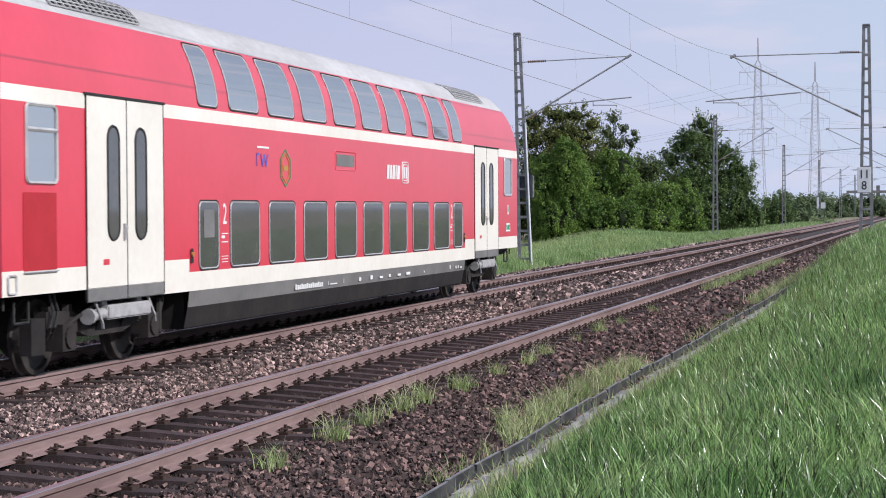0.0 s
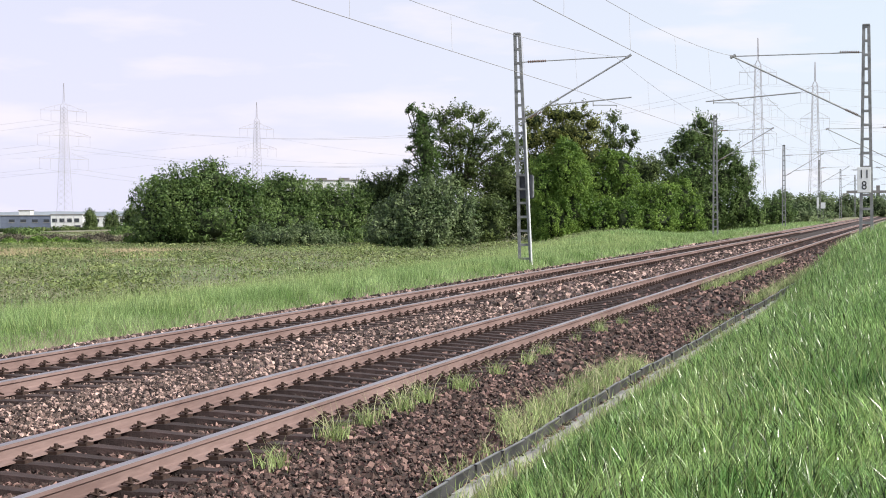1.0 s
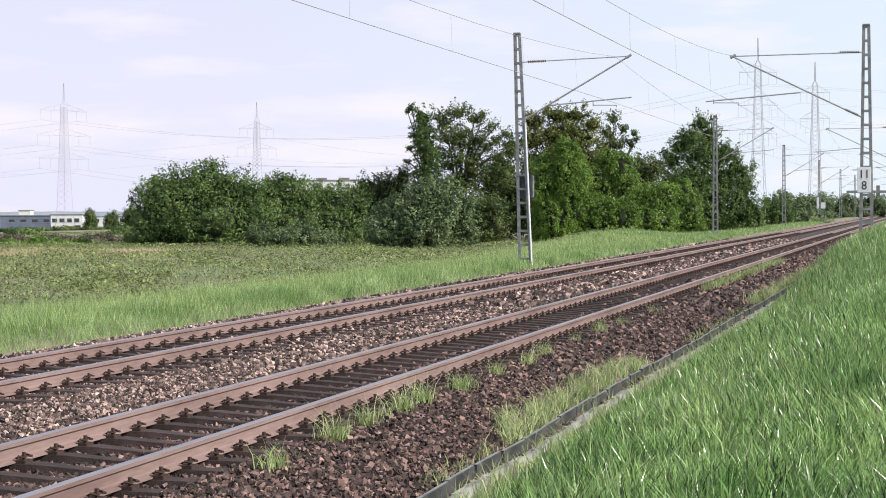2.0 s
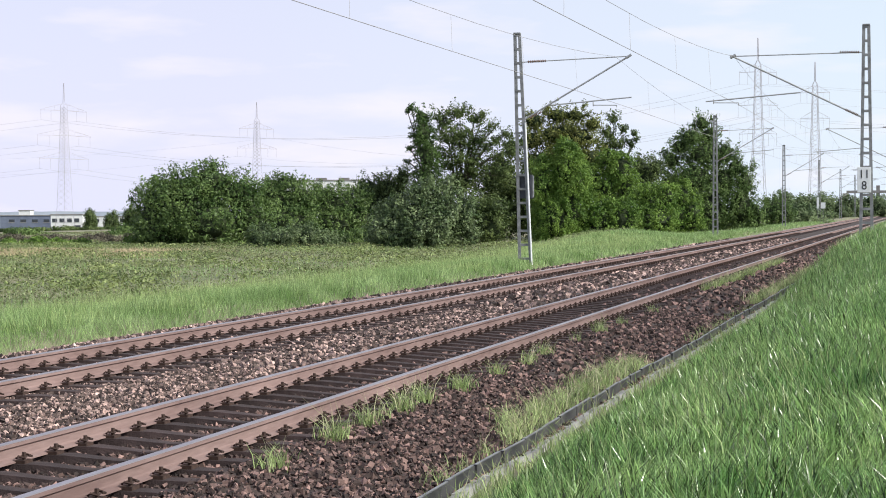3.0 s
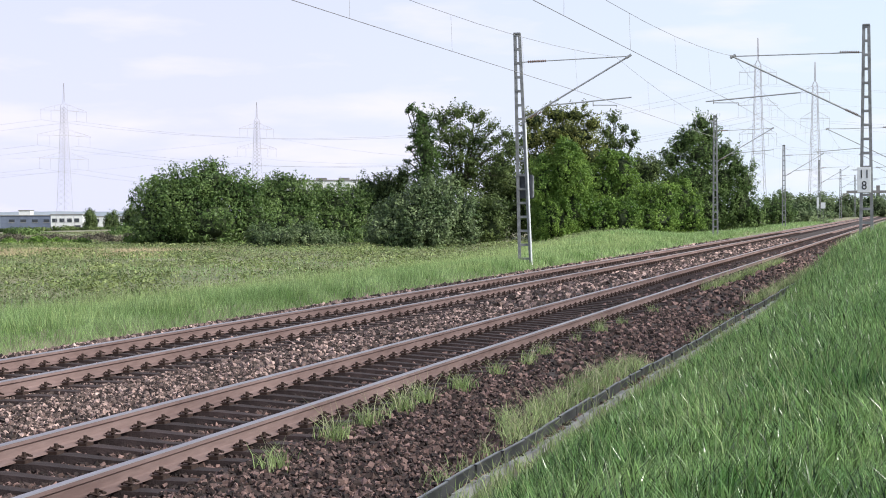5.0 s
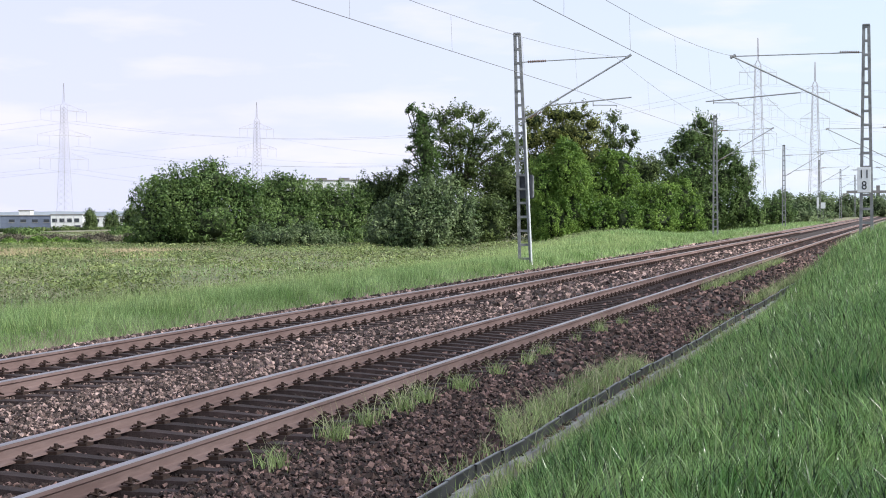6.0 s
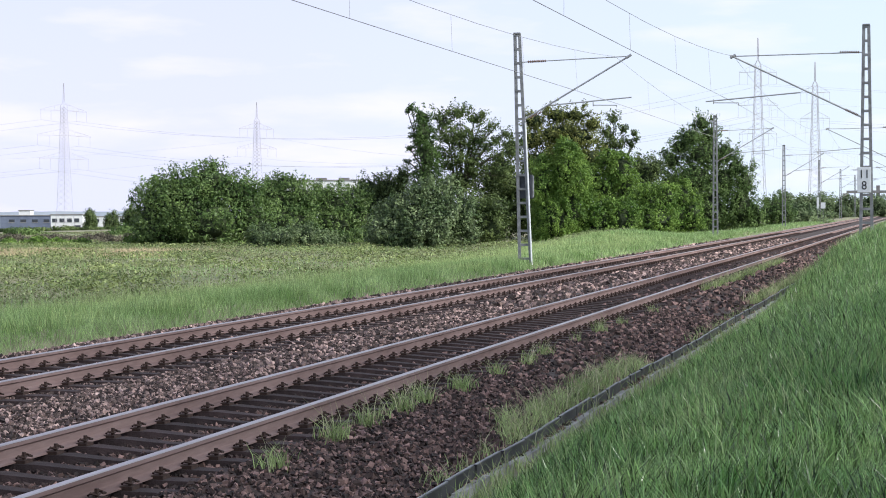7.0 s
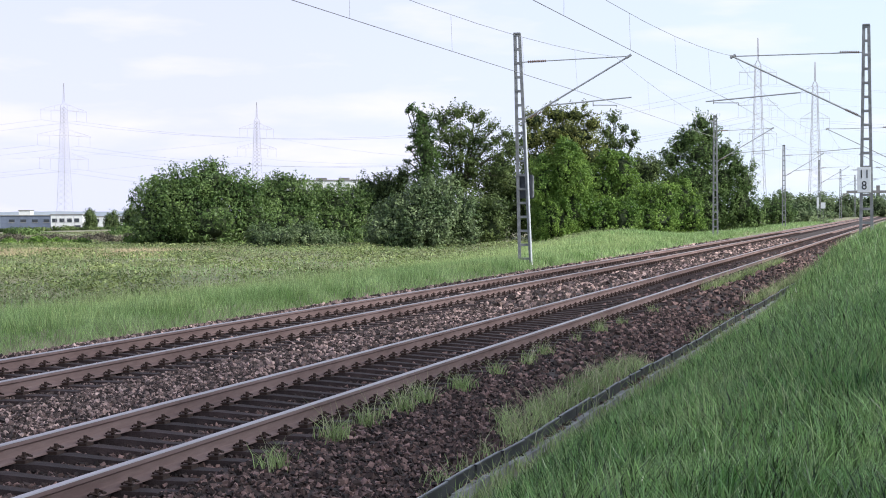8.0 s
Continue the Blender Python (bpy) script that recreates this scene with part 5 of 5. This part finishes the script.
            f = (np.arange(len(x))[:, None, None] * 6 + tri[None]).reshape(-1, 3)
            ob = raw(name, pts, f, mat)
            ob.data.shade_flat()
            tagged(ob, label, "ballast", kind="stuff")


build_stones()


# ---- along the bank ----
M_TROUGH = mk("dark_board", (0.022, 0.022, 0.026), (0.075, 0.072, 0.078), 4, 0.5)
M_PALE_CONC = mk("pale_concrete", (0.18, 0.175, 0.17), (0.42, 0.41, 0.40), 2.5, 0.85, bump=0.3, bump_scale=40)


def build_edging():
    """An edging of dark boards with a pale drain channel behind them, in one-metre pieces."""
    edge = thing("drain_edging", "dark edging boards with a pale concrete drain channel", "drain channel")
    r = random.Random(3)

    def board(bm):
        box(bm, -0.015, 0.015, 0.01, 0.99, -0.58, -0.300)
        box(bm, -0.022, 0.022, 0.0, 0.03, -0.58, -0.291)

    def channel(bm):
        box(bm, 0.04, 0.15, 0.01, 0.99, -0.55, -0.405)
        box(bm, 0.12, 0.15, 0.01, 0.99, -0.405, -0.385)

    def cap(bm):
        box(bm, -0.017, 0.006, 0.004, 0.996, -0.2995, -0.293)

    b_me, c_me, t_me = mesh_of("board", board, M_TROUGH), mesh_of("channel_piece", channel, M_PALE_CONC), mesh_of("cap_strip", cap, M_GALV)
    for k in range(95):
        at = (-3.86 + 0.012 * math.sin(k * 0.35) + r.uniform(-0.006, 0.006), 10 + k, 0.006 * math.sin(k * 0.5) + r.uniform(-0.006, 0.006))
        lean = (r.uniform(-0.01, 0.01), r.uniform(-0.06, 0.04), r.uniform(-0.01, 0.01))
        for name, me in (("board", b_me), ("channel_piece", c_me), ("cap_strip", t_me)):
            ob = new(name, me)
            ob.parent, ob.location, ob.rotation_euler = edge, at, lean


build_edging()


def build_tufts():
    """Weedy grass along the ballast shoulder and before the edging."""
    r = np.random.default_rng(12)
    for name, mat, spots, per, h0, h1, spread in (
            ("shoulder_grass", M_TUFT, [(-5.30, 14.8, 0.7), (-5.34, 15.1, 0.3), (-5.38, 16.7, 0.9), (-5.41, 17.0, 0.4), (-5.41, 17.9, 0.9), (-5.43, 18.5, 0.3), (-5.43, 19.2, 0.9), (-5.45, 19.6, 0.5), (-5.44, 20.2, 1.0), (-5.38, 21.6, 0.8), (-5.40, 22.0, 0.4), (-5.40, 23.7, 0.6), (-5.37, 25.4, 0.5), (-5.43, 26.0, 0.4), (-5.45, 27.1, 0.6), (-5.49, 29.9, 0.3), (-5.50, 32.1, 1.0), (-5.47, 34.4, 0.4), (-5.48, 38.5, 0.3)] + [(-5.58 + 0.06 * (k % 3), 49 + 1.4 * k, 1.2) for k in range(18)], 95, 0.12, 0.36, 0.10),
            ("edging_grass", M_TUFT, [(-4.04 - 0.08 * (k % 4), 18.6 + 0.34 * k, 0.7 + 0.4 * (k % 3 == 0)) for k in range(27)] + [(-4.0, 15.5 + 0.9 * k, 0.4) for k in range(6)] + [(-4.1, 46 + 1.4 * k, 1.2) for k in range(18)] + [(-3.98, 33 + 1.3 * k, 0.3) for k in range(9)] + [(-3.62 + 0.05 * (k % 3), 11 + 0.6 * k + 0.5 * (k % 4), 0.3 + 0.3 * (k % 5 == 0)) for k in range(45)], 105, 0.08, 0.34, 0.16)):
        xs, ys, hs = [], [], []
        for x, y, k in spots:
            n = int(per * k)
            xs.append(r.normal(x, spread * 0.6, n))
            ys.append(r.normal(y, spread, n))
            hs.append(r.uniform(h0, h1, n) * (0.7 + 0.4 * k))
        x, y, h = np.concatenate(xs), np.concatenate(ys), np.concatenate(hs)
        z = np.interp(x, [-5.72, -5.52, -5.0, -3.78], [-0.245, -0.19, -0.25, -0.44])
        tagged(blades(x, y, z, h * 0.85, 0.009 * np.ones(len(x)), 0.95, mat, name), "pale weedy grass tufts on the ballast shoulder", "grass", kind="stuff")
        pick = r.random(len(x)) < 0.16
        tagged(blades(x[pick], y[pick], z[pick], h[pick] * 1.35, 0.009 * np.ones(pick.sum()), 0.8, M_DRY, "dry_stalks"), "dry pale stalks among the ballast weeds", "grass", kind="stuff")


build_tufts()

# kilometre board on the mast of the near track
M_SIGN = mk("white_enamel", (0.72, 0.73, 0.76), (0.80, 0.81, 0.84), 5, 0.4)
M_INK = mk("black_ink", (0.015, 0.015, 0.02), (0.03, 0.03, 0.035), 8, 0.6)
sign = thing("kilometre_board", "white enamel kilometre board with black numerals on the mast", "sign", (-2.2, 68.35, 2.92))
bm = bmesh.new()
box(bm, -0.24, 0.24, -0.012, 0.012, -0.45, 0.45)
bmesh.ops.bevel(bm, geom=bm.edges[:], offset=0.008, segments=1, affect="EDGES")
part("plate", bm, M_SIGN, sign)
for body, z in (("11", 0.19), ("8", -0.21)):
    me = text_mesh(body, 0.43)
    me.materials.append(M_INK)
    ob = new("numeral", me)
    ob.parent = sign
    ob.matrix_basis = Matrix.Translation((0, -0.016, z)) @ Euler((radians(90), 0, 0)).to_matrix().to_4x4() @ Matrix.Diagonal((0.9, 1, 1, 1))
    tagged(ob, "black numeral")
bm = bmesh.new()
for z in (-0.3, 0.3):
    box(bm, -0.22, 0.22, 0.012, 0.16, z - 0.02, z + 0.02)
part("bracket", bm, M_GALV, sign)

# switch box and earthing lead on the mast by the verge
M_BOX = mk("dark_blue_box", (0.025, 0.028, 0.04), (0.06, 0.065, 0.085), 4, 0.5)
cabinet = thing("switch_box", "dark metal switch box fixed to the mast", "switch box", (-14.52, 68.66, 2.78))
bm = bmesh.new()
box(bm, -0.26, 0.26, -0.1, 0.1, -0.44, 0.44)
bmesh.ops.bevel(bm, geom=bm.edges[:], offset=0.015, segments=1, affect="EDGES")
part("case", bm, M_BOX, cabinet)
bm = bmesh.new()
box(bm, 0.265, 0.30, -0.06, 0.06, -0.40, 0.40)
part("hinge_strip", bm, M_GALV, cabinet)
lead = thing("earth_lead", "white plastic pipe clipped along the mast leg", "pipe", (-14.62, 68.5, -0.15))
bm = bmesh.new()
bar(bm, (0.36, -0.07, 0.0), (0.14, -0.07, 5.3), 0.034, 8)
part("pipe", bm, M_SIGN, lead)
bm = bmesh.new()
for z in (0.4, 1.6, 2.8, 4.0, 5.1):
    x = 0.36 - 0.0415 * z
    box(bm, x - 0.04, x + 0.04, -0.09, -0.03, z - 0.015, z + 0.015)
part("clip", bm, M_GALV, lead)


# ---- far away ----
def build_pylon(side, depth, base, height, arms, slim=1.0, turn=14.5):
    """A lattice transmission tower: four tapered legs, bracing, cross-arms with hanging insulators. arms: (height, half width)."""
    x, y = spot(side, depth)
    tower = thing("transmission_tower", "tall grey lattice power transmission tower", "pylon", (x, y, base), turn, group="transmission towers")
    t = depth * 0.00011

    def half(z):
        return slim * height * float(np.interp(z / height, [0, 0.165, 0.60, 0.85, 0.87, 1.0], [0.066, 0.051, 0.030, 0.021, 0.006, 0.002]))

    for sx in (-1, 1):
        for sy in (-1, 1):
            bm = bmesh.new()
            pts = [(sx * half(z), sy * half(z), z) for z in (0, height * 0.165, height * 0.60, height * 0.85, height * 0.87, height)]
            for p, q in zip(pts, pts[1:]):
                beam(bm, p, q, t * 1.4)
            part("leg", bm, M_LATTICE, tower)
    bm = bmesh.new()
    z, k = 0.0, 0
    while z < height * 0.84:
        step = max(1.2, half(z) * 1.2)
        z2 = min(height * 0.85, z + step)
        a, b = half(z), half(z2)
        for s in (-1, 1):
            for p, q in (((-a, s * a, z), (b, s * b, z2)), ((a, s * a, z), (-b, s * b, z2)), ((s * a, -a, z), (s * b, b, z2)), ((s * a, a, z), (s * b, -b, z2))):
                beam(bm, p, q, t * 0.62)
        z, k = z2, k + 1
    part("bracing", bm, M_LATTICE, tower)
    for az, aw in arms:
        bm = bmesh.new()
        for s in (-1, 1):
            h = half(az)
            for sy in (-1, 1):
                beam(bm, (s * h, sy * h, az), (s * aw, 0, az - 0.2), t * 1.3)
                beam(bm, (s * h * 0.8, sy * h * 0.8, az + height * 0.045), (s * aw, 0, az), t * 0.7)
            for f in (0.35, 0.6, 0.8):
                beam(bm, (s * (h + (aw - h) * f), 0, az - 0.1), (s * (h + (aw - h) * f), 0, az + height * 0.045 * (1 - f)), t * 0.5)
        part("cross_arm", bm, M_LATTICE, tower)
        for s in (-1, 1):
            for f in (0.55, 0.98):
                bm = bmesh.new()
                bar(bm, (s * aw * f, 0, az), (s * aw * f, 0, az - height * 0.07), t * 0.55, 5)
                part("insulator", bm, M_LATTICE, tower)
    return tower


towers = [
    (-120.56, 600.0, -4.2, 46.9, [(38.25, 10.3), (30.3, 11.9), (22.9, 11.0)], 0.72, 71.0),
    (-74.9, 760.0, -4.0, 49.5, [(31.0, 11.3), (38.9, 9.8)], 0.72, 65.0),
    (93.9, 560.0, 0.0, 52.4, [(42.3, 5.6), (32.5, 6.0), (24.0, 5.6)], 0.72),
    (126.7, 640.0, 0.0, 51.4, [(41.0, 5.0), (32.3, 5.0)], 0.72),
]
for a in towers:
    build_pylon(*a)


def build_power_lines():
    lines = thing("power_line", "thin high-voltage wires hanging between the towers", "power line")
    ends = []
    for side, depth, base, h, arms, *more in towers:
        x, y = spot(side, depth)
        turn = radians(more[1] if len(more) > 1 else 14.5)
        for z, w in arms:
            for s in (-0.98, -0.55, 0.55, 0.98):
                ends.append((Vector((x + s * w * math.cos(turn), y + s * w * math.sin(turn), base + z - h * 0.07)), z))
    def wire(a, b, sag, r):
        bm = bmesh.new()
        pts = [a.lerp(b, t / 10) - Vector((0, 0, sag * 4 * t / 10 * (1 - t / 10))) for t in range(11)]
        tube(bm, pts, r * 0.38, 4)
        part("wire", bm, M_WIRE, lines)
    first, second, third, fourth = ends[:12], ends[12:20], ends[20:32], ends[32:]
    for k in range(0, 12, 2):
        wire(first[k][0], third[k][0], 10.5, 0.07)
        wire(first[k][0], first[k][0] + Vector((-330, 60, 3)), 8, 0.06)
        wire(third[k][0], third[k][0] + Vector((330, -30, 0)), 8, 0.05)
    for k in (0, 7):
        wire(second[k][0], fourth[k][0], 10, 0.06)
        wire(second[k][0], second[k][0] + Vector((-330, 60, 3)), 8, 0.05)
        wire(fourth[k][0], fourth[k][0] + Vector((330, -30, 0)), 8, 0.05)


build_power_lines()

M_WALL_W = mk("white_render", (0.62, 0.62, 0.64), (0.74, 0.74, 0.76), 0.6, 0.8)
M_WALL_B = mk("blue_grey_cladding", (0.11, 0.13, 0.19), (0.16, 0.185, 0.26), 0.5, 0.7)
M_PANE = mk("dark_pane", (0.03, 0.035, 0.045), (0.06, 0.065, 0.08), 2, 0.15)
M_FLAT_ROOF = mk("bitumen_roof", (0.16, 0.15, 0.15), (0.26, 0.25, 0.25), 0.6, 0.9)


def build_house(name, label, side, depth, base, w, d, h, wall, windows=(), parapet=0.3):
    """A flat-roofed block with set-in windows. windows: (across, up, width, height)."""
    x, y = spot(side, depth)
    house = thing(name, label, "building", (x, y, base), 14.5)
    bm = bmesh.new()
    box(bm, -w / 2, w / 2, -d / 2, d / 2, -1, h)
    part("wall", bm, wall, house)
    bm = bmesh.new()
    box(bm, -w / 2 - 0.2, w / 2 + 0.2, -d / 2 - 0.2, d / 2 + 0.2, h + 0.005, h + parapet)
    part("roof", bm, M_FLAT_ROOF, house)
    for a, z, ww, hh in windows:
        bm = bmesh.new()
        box(bm, a - ww / 2, a + ww / 2, -d / 2 - 0.03, -d / 2 + 0.03, z, z + hh)
        win = part("window", bm, M_PANE, house, "dark window")
        bm = bmesh.new()
        box(bm, a - ww / 2 - 0.1, a + ww / 2 + 0.1, -d / 2 - 0.12, -d / 2 - 0.035, z - 0.14, z - 0.02)
        part("sill", bm, M_PALE_CONC, win)
    return house


build_house("office_building", "small white two-storey building with dark windows", -127.5, 642, -4.4, 10.8, 9, 5.1, M_WALL_W, [(-4.1 + 2.5 * k, 2.7, 1.7, 1.2) for k in range(4)] + [(3.6, 0.3, 2.2, 1.3)])
build_house("warehouse", "long low blue-grey warehouse", -143, 655, -4.4, 20, 10, 4.8, M_WALL_B, [(-6 + 4 * k, 2.6, 2.0, 1.0) for k in range(4)])
build_house("warehouse", "low flat grey warehouse behind the bushes", -118, 700, -4.8, 30, 12, 4.6, M_WALL_W, [(-10 + 5 * k, 2.6, 2.4, 1.2) for k in range(5)])
build_house("plant_room", "small white rooftop block behind the warehouse", -155, 700, -4.6, 4.2, 6, 6.8, M_WALL_W)
hall = build_house("factory_hall", "large pale flat-roofed hall rising behind the hedge", -33.5, 500, -2.5, 24, 20, 12.0, M_WALL_W, [(-9 + 6 * k, 8.2, 3, 1.2) for k in range(4)])
for a in (-6.5, 1.5, 7.5):
    bm = bmesh.new()
    box(bm, a - 1.4, a + 1.4, -4, -2, 12.3, 12.9)
    part("roof_vent", bm, M_FLAT_ROOF, hall)

# road bridge far down the line
bridge = thing("road_bridge", "dark beam bridge crossing the tracks far away", "bridge", (-12, 560, 0))
bm = bmesh.new()
box(bm, -11, 30, -2, 2, 6.0, 6.75)
part("deck", bm, M_FLAT_ROOF, bridge)
bm = bmesh.new()
box(bm, -2.6, -1.6, -1.5, 1.5, -0.6, 8.2)
part("pier", bm, M_FLAT_ROOF, bridge)
bm = bmesh.new()
box(bm, -12, -10.5, -2, 2, -0.6, 6.0)
part("abutment", bm, M_PALE_CONC, bridge)

# small white cabinet board beside a far mast
board = thing("trackside_board", "small white signal board on a post by the track", "sign", (-14.0, 258, -0.1))
bm = bmesh.new()
box(bm, -0.55, -0.25, -0.03, 0.03, 1.9, 3.4)
box(bm, 0.0, 0.6, -0.03, 0.03, 1.9, 2.7)
part("panel", bm, M_SIGN, board)
bm = bmesh.new()
box(bm, -0.42, -0.36, 0.035, 0.08, 0, 3.3)
box(bm, 0.26, 0.32, 0.035, 0.08, 0, 2.6)
part("post", bm, M_GALV, board)

# hedges, bushes and a sandy track at the far side of the field
for k, (s, d, w, h) in enumerate(((-118.0, 630, 4.6, 7.4), (-112.5, 640, 6.0, 6.8), (-107.5, 645, 6.0, 8.2), (-103.5, 640, 5, 7.4), (-99.5, 645, 6, 9.6))):
    put_bush("tree", "distant dark green tree beside the buildings", "tree", s, d, -4.5, mound(w, w, h, 8, 60 + k), M_LEAF_DARK, 200, leaf=0.35, clump=0.8, group="distant trees")
for k in range(14):
    hx, hy = spot(-108 + 6.6 * k, 470)
    put_bush("bush", "low distant hedge bush at the field edge", "bush", -108 + 6.6 * k, 470, float(ground_height(hx, hy)) - 0.1, mound(9, 4, 0.6 + 0.2 * (k % 3), 7, 80 + k), M_LEAF_DARK, 110, leaf=0.3, clump=0.45, group="distant hedge")
for k, (s, d, w, h) in enumerate(((-33.8, 200, 3.2, 1.1), (-45.5, 205, 5.0, 0.7))):
    put_bush("bush", "small weedy shrub in the field", "bush", s, d, -0.65, mound(w, w, h, 7, 100 + k), M_LEAF, 160, leaf=0.14, clump=0.35, group="field shrubs")
put_bush("tree", "distant round tree top behind the hedge", "tree", -42.0, 460, -2.5, mound(6, 6, 13.2, 10, 120), M_LEAF_DARK, 260, leaf=0.3, clump=0.8)

M_SCRUB = mk("brown_scrub", (0.060, 0.052, 0.040), (0.18, 0.16, 0.115), 0.9, 0.8, vary="island", amount=0.5, through_light=0.15)
for k in range(15):
    s = -36.8 + 0.78 * k
    hx, hy = spot(s, 150 + 3 * (k % 3))
    put_bush("bush", "low dull brown scrub at the field's far edge", "bush", s, 150 + 3 * (k % 3), float(ground_height(hx, hy)) - 0.08, mound(1.5, 1.6, 0.50 + 0.1 * (k % 4), 6, 140 + k), M_SCRUB, 90, leaf=0.09, clump=0.2, group="field scrub")
for k, s in enumerate((-31.4, -30.2, -29.2, -28.3, -27.2, -26.3, -21.9, -22.8)):
    hx, hy = spot(s, 136)
    put_bush("bush", "small leafy green shrub at the field's far edge", "bush", s, 136 + k % 2, float(ground_height(hx, hy)) - 0.08, mound(1.5, 1.4, (0.62, 0.5, 0.75, 0.6, 0.45, 0.55, 0.95, 0.8)[k], 7, 170 + k), M_LEAF_IVY, 110, leaf=0.09, clump=0.22, group="field shrubs")

M_TRACK = mk("sandy_track", (0.34, 0.28, 0.22), (0.46, 0.40, 0.32), 0.4, 0.95)
verts, faces = [], []
for k in range(25):
    for e in (296, 301):
        tx, ty = spot(-78 + 1.5 * k, e)
        verts.append((tx, ty, float(ground_height(tx, ty)) + 0.05))
    if k:
        faces.append((2 * k - 2, 2 * k, 2 * k + 1, 2 * k - 1))
tagged(raw("field_track", verts, faces, M_TRACK), "pale sandy farm track behind the field", "track", kind="structure")
x, y = scatter(-62, -40, 92, 106, 85, 0.06)
tagged(blades(x, y, ground_height(x, y), rng.uniform(0.25, 0.5, len(x)), 0.03 * np.ones(len(x)), 0.6, M_STRAW, "dry_field_grass", segs=1), "patch of dry straw-coloured grass in the field", "grass", kind="stuff")

# woods bleached to blue-grey; the colour itself carries the haze
M_FAR_WOOD = mk("haze_tinted_woods", (0.22, 0.25, 0.30), (0.30, 0.33, 0.38), 0.02, 1.0)


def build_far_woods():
    """A wooded skyline all round, with the haze of distance put into its colour."""
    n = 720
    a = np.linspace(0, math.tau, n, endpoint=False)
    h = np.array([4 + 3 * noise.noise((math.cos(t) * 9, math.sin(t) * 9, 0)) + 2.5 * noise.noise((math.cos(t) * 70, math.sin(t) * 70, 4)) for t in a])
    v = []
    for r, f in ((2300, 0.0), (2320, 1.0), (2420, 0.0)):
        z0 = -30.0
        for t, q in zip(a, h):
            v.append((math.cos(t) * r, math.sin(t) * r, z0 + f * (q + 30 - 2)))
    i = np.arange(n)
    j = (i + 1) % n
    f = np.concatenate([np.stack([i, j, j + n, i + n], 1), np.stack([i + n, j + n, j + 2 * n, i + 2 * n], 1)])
    tagged(raw("backdrop_woods", v, f, M_FAR_WOOD), "wooded skyline in the far distance, haze put into its colour", "woods", kind="structure")


build_far_woods()

# a thin drifting cloud between the sun and the bank
M_CLOUD = bpy.data.materials.new("thin_cloud")
M_CLOUD.use_nodes = True
cn, cl = M_CLOUD.node_tree.nodes, M_CLOUD.node_tree.links
cn.clear()
c_out, c_mix, c_tr, c_df = (cn.new("ShaderNode" + k) for k in ("OutputMaterial", "MixShader", "BsdfTransparent", "BsdfTranslucent"))
c_mix.inputs[0].default_value = 0.28
c_df.inputs[0].default_value = (0.9, 0.9, 0.92, 1)
cl.new(c_tr.outputs[0], c_mix.inputs[1])
cl.new(c_df.outputs[0], c_mix.inputs[2])
cl.new(c_mix.outputs[0], c_out.inputs[0])


def build_cloud():
    cloud = thing("cloud", "thin white drifting cloud high above the bank", "cloud")
    r = random.Random(9)
    for k in range(48):
        bm = bmesh.new()
        bmesh.ops.create_icosphere(bm, subdivisions=3, radius=1)
        row, col = divmod(k, 12)
        rad = r.uniform(20, 26) + 4 * row
        c = Vector((24 + 27 * row + r.uniform(-3, 3), -190 + 21 * col + 4 * row + r.uniform(-4, 4), r.uniform(-8, 8)))
        for v in bm.verts:
            n = 1 + 0.18 * noise.noise(v.co * 1.7 + c)
            v.co = Vector((v.co.x * rad * n, v.co.y * rad * 1.2 * n, v.co.z * rad * 0.35 * n)) + c
        part("puff", bm, M_CLOUD, cloud, smooth=True)
    return cloud


CLOUD = build_cloud()


def motions():
    speed, start = 30.0, 18.534
    walk(COACH, [(t, pose(FAR_TRACK, start - speed * t, 0)) for t in (0.0, 0.5, 1.0, 2.0, 4.0, 6.0, 8.0)])
    high, wind = SUN * 1600, 5.75
    walk(CLOUD, [(t, pose(high.x + 24.0 - wind * t, high.y, high.z)) for t in (0.0, 4.0, 8.0)])


motions()
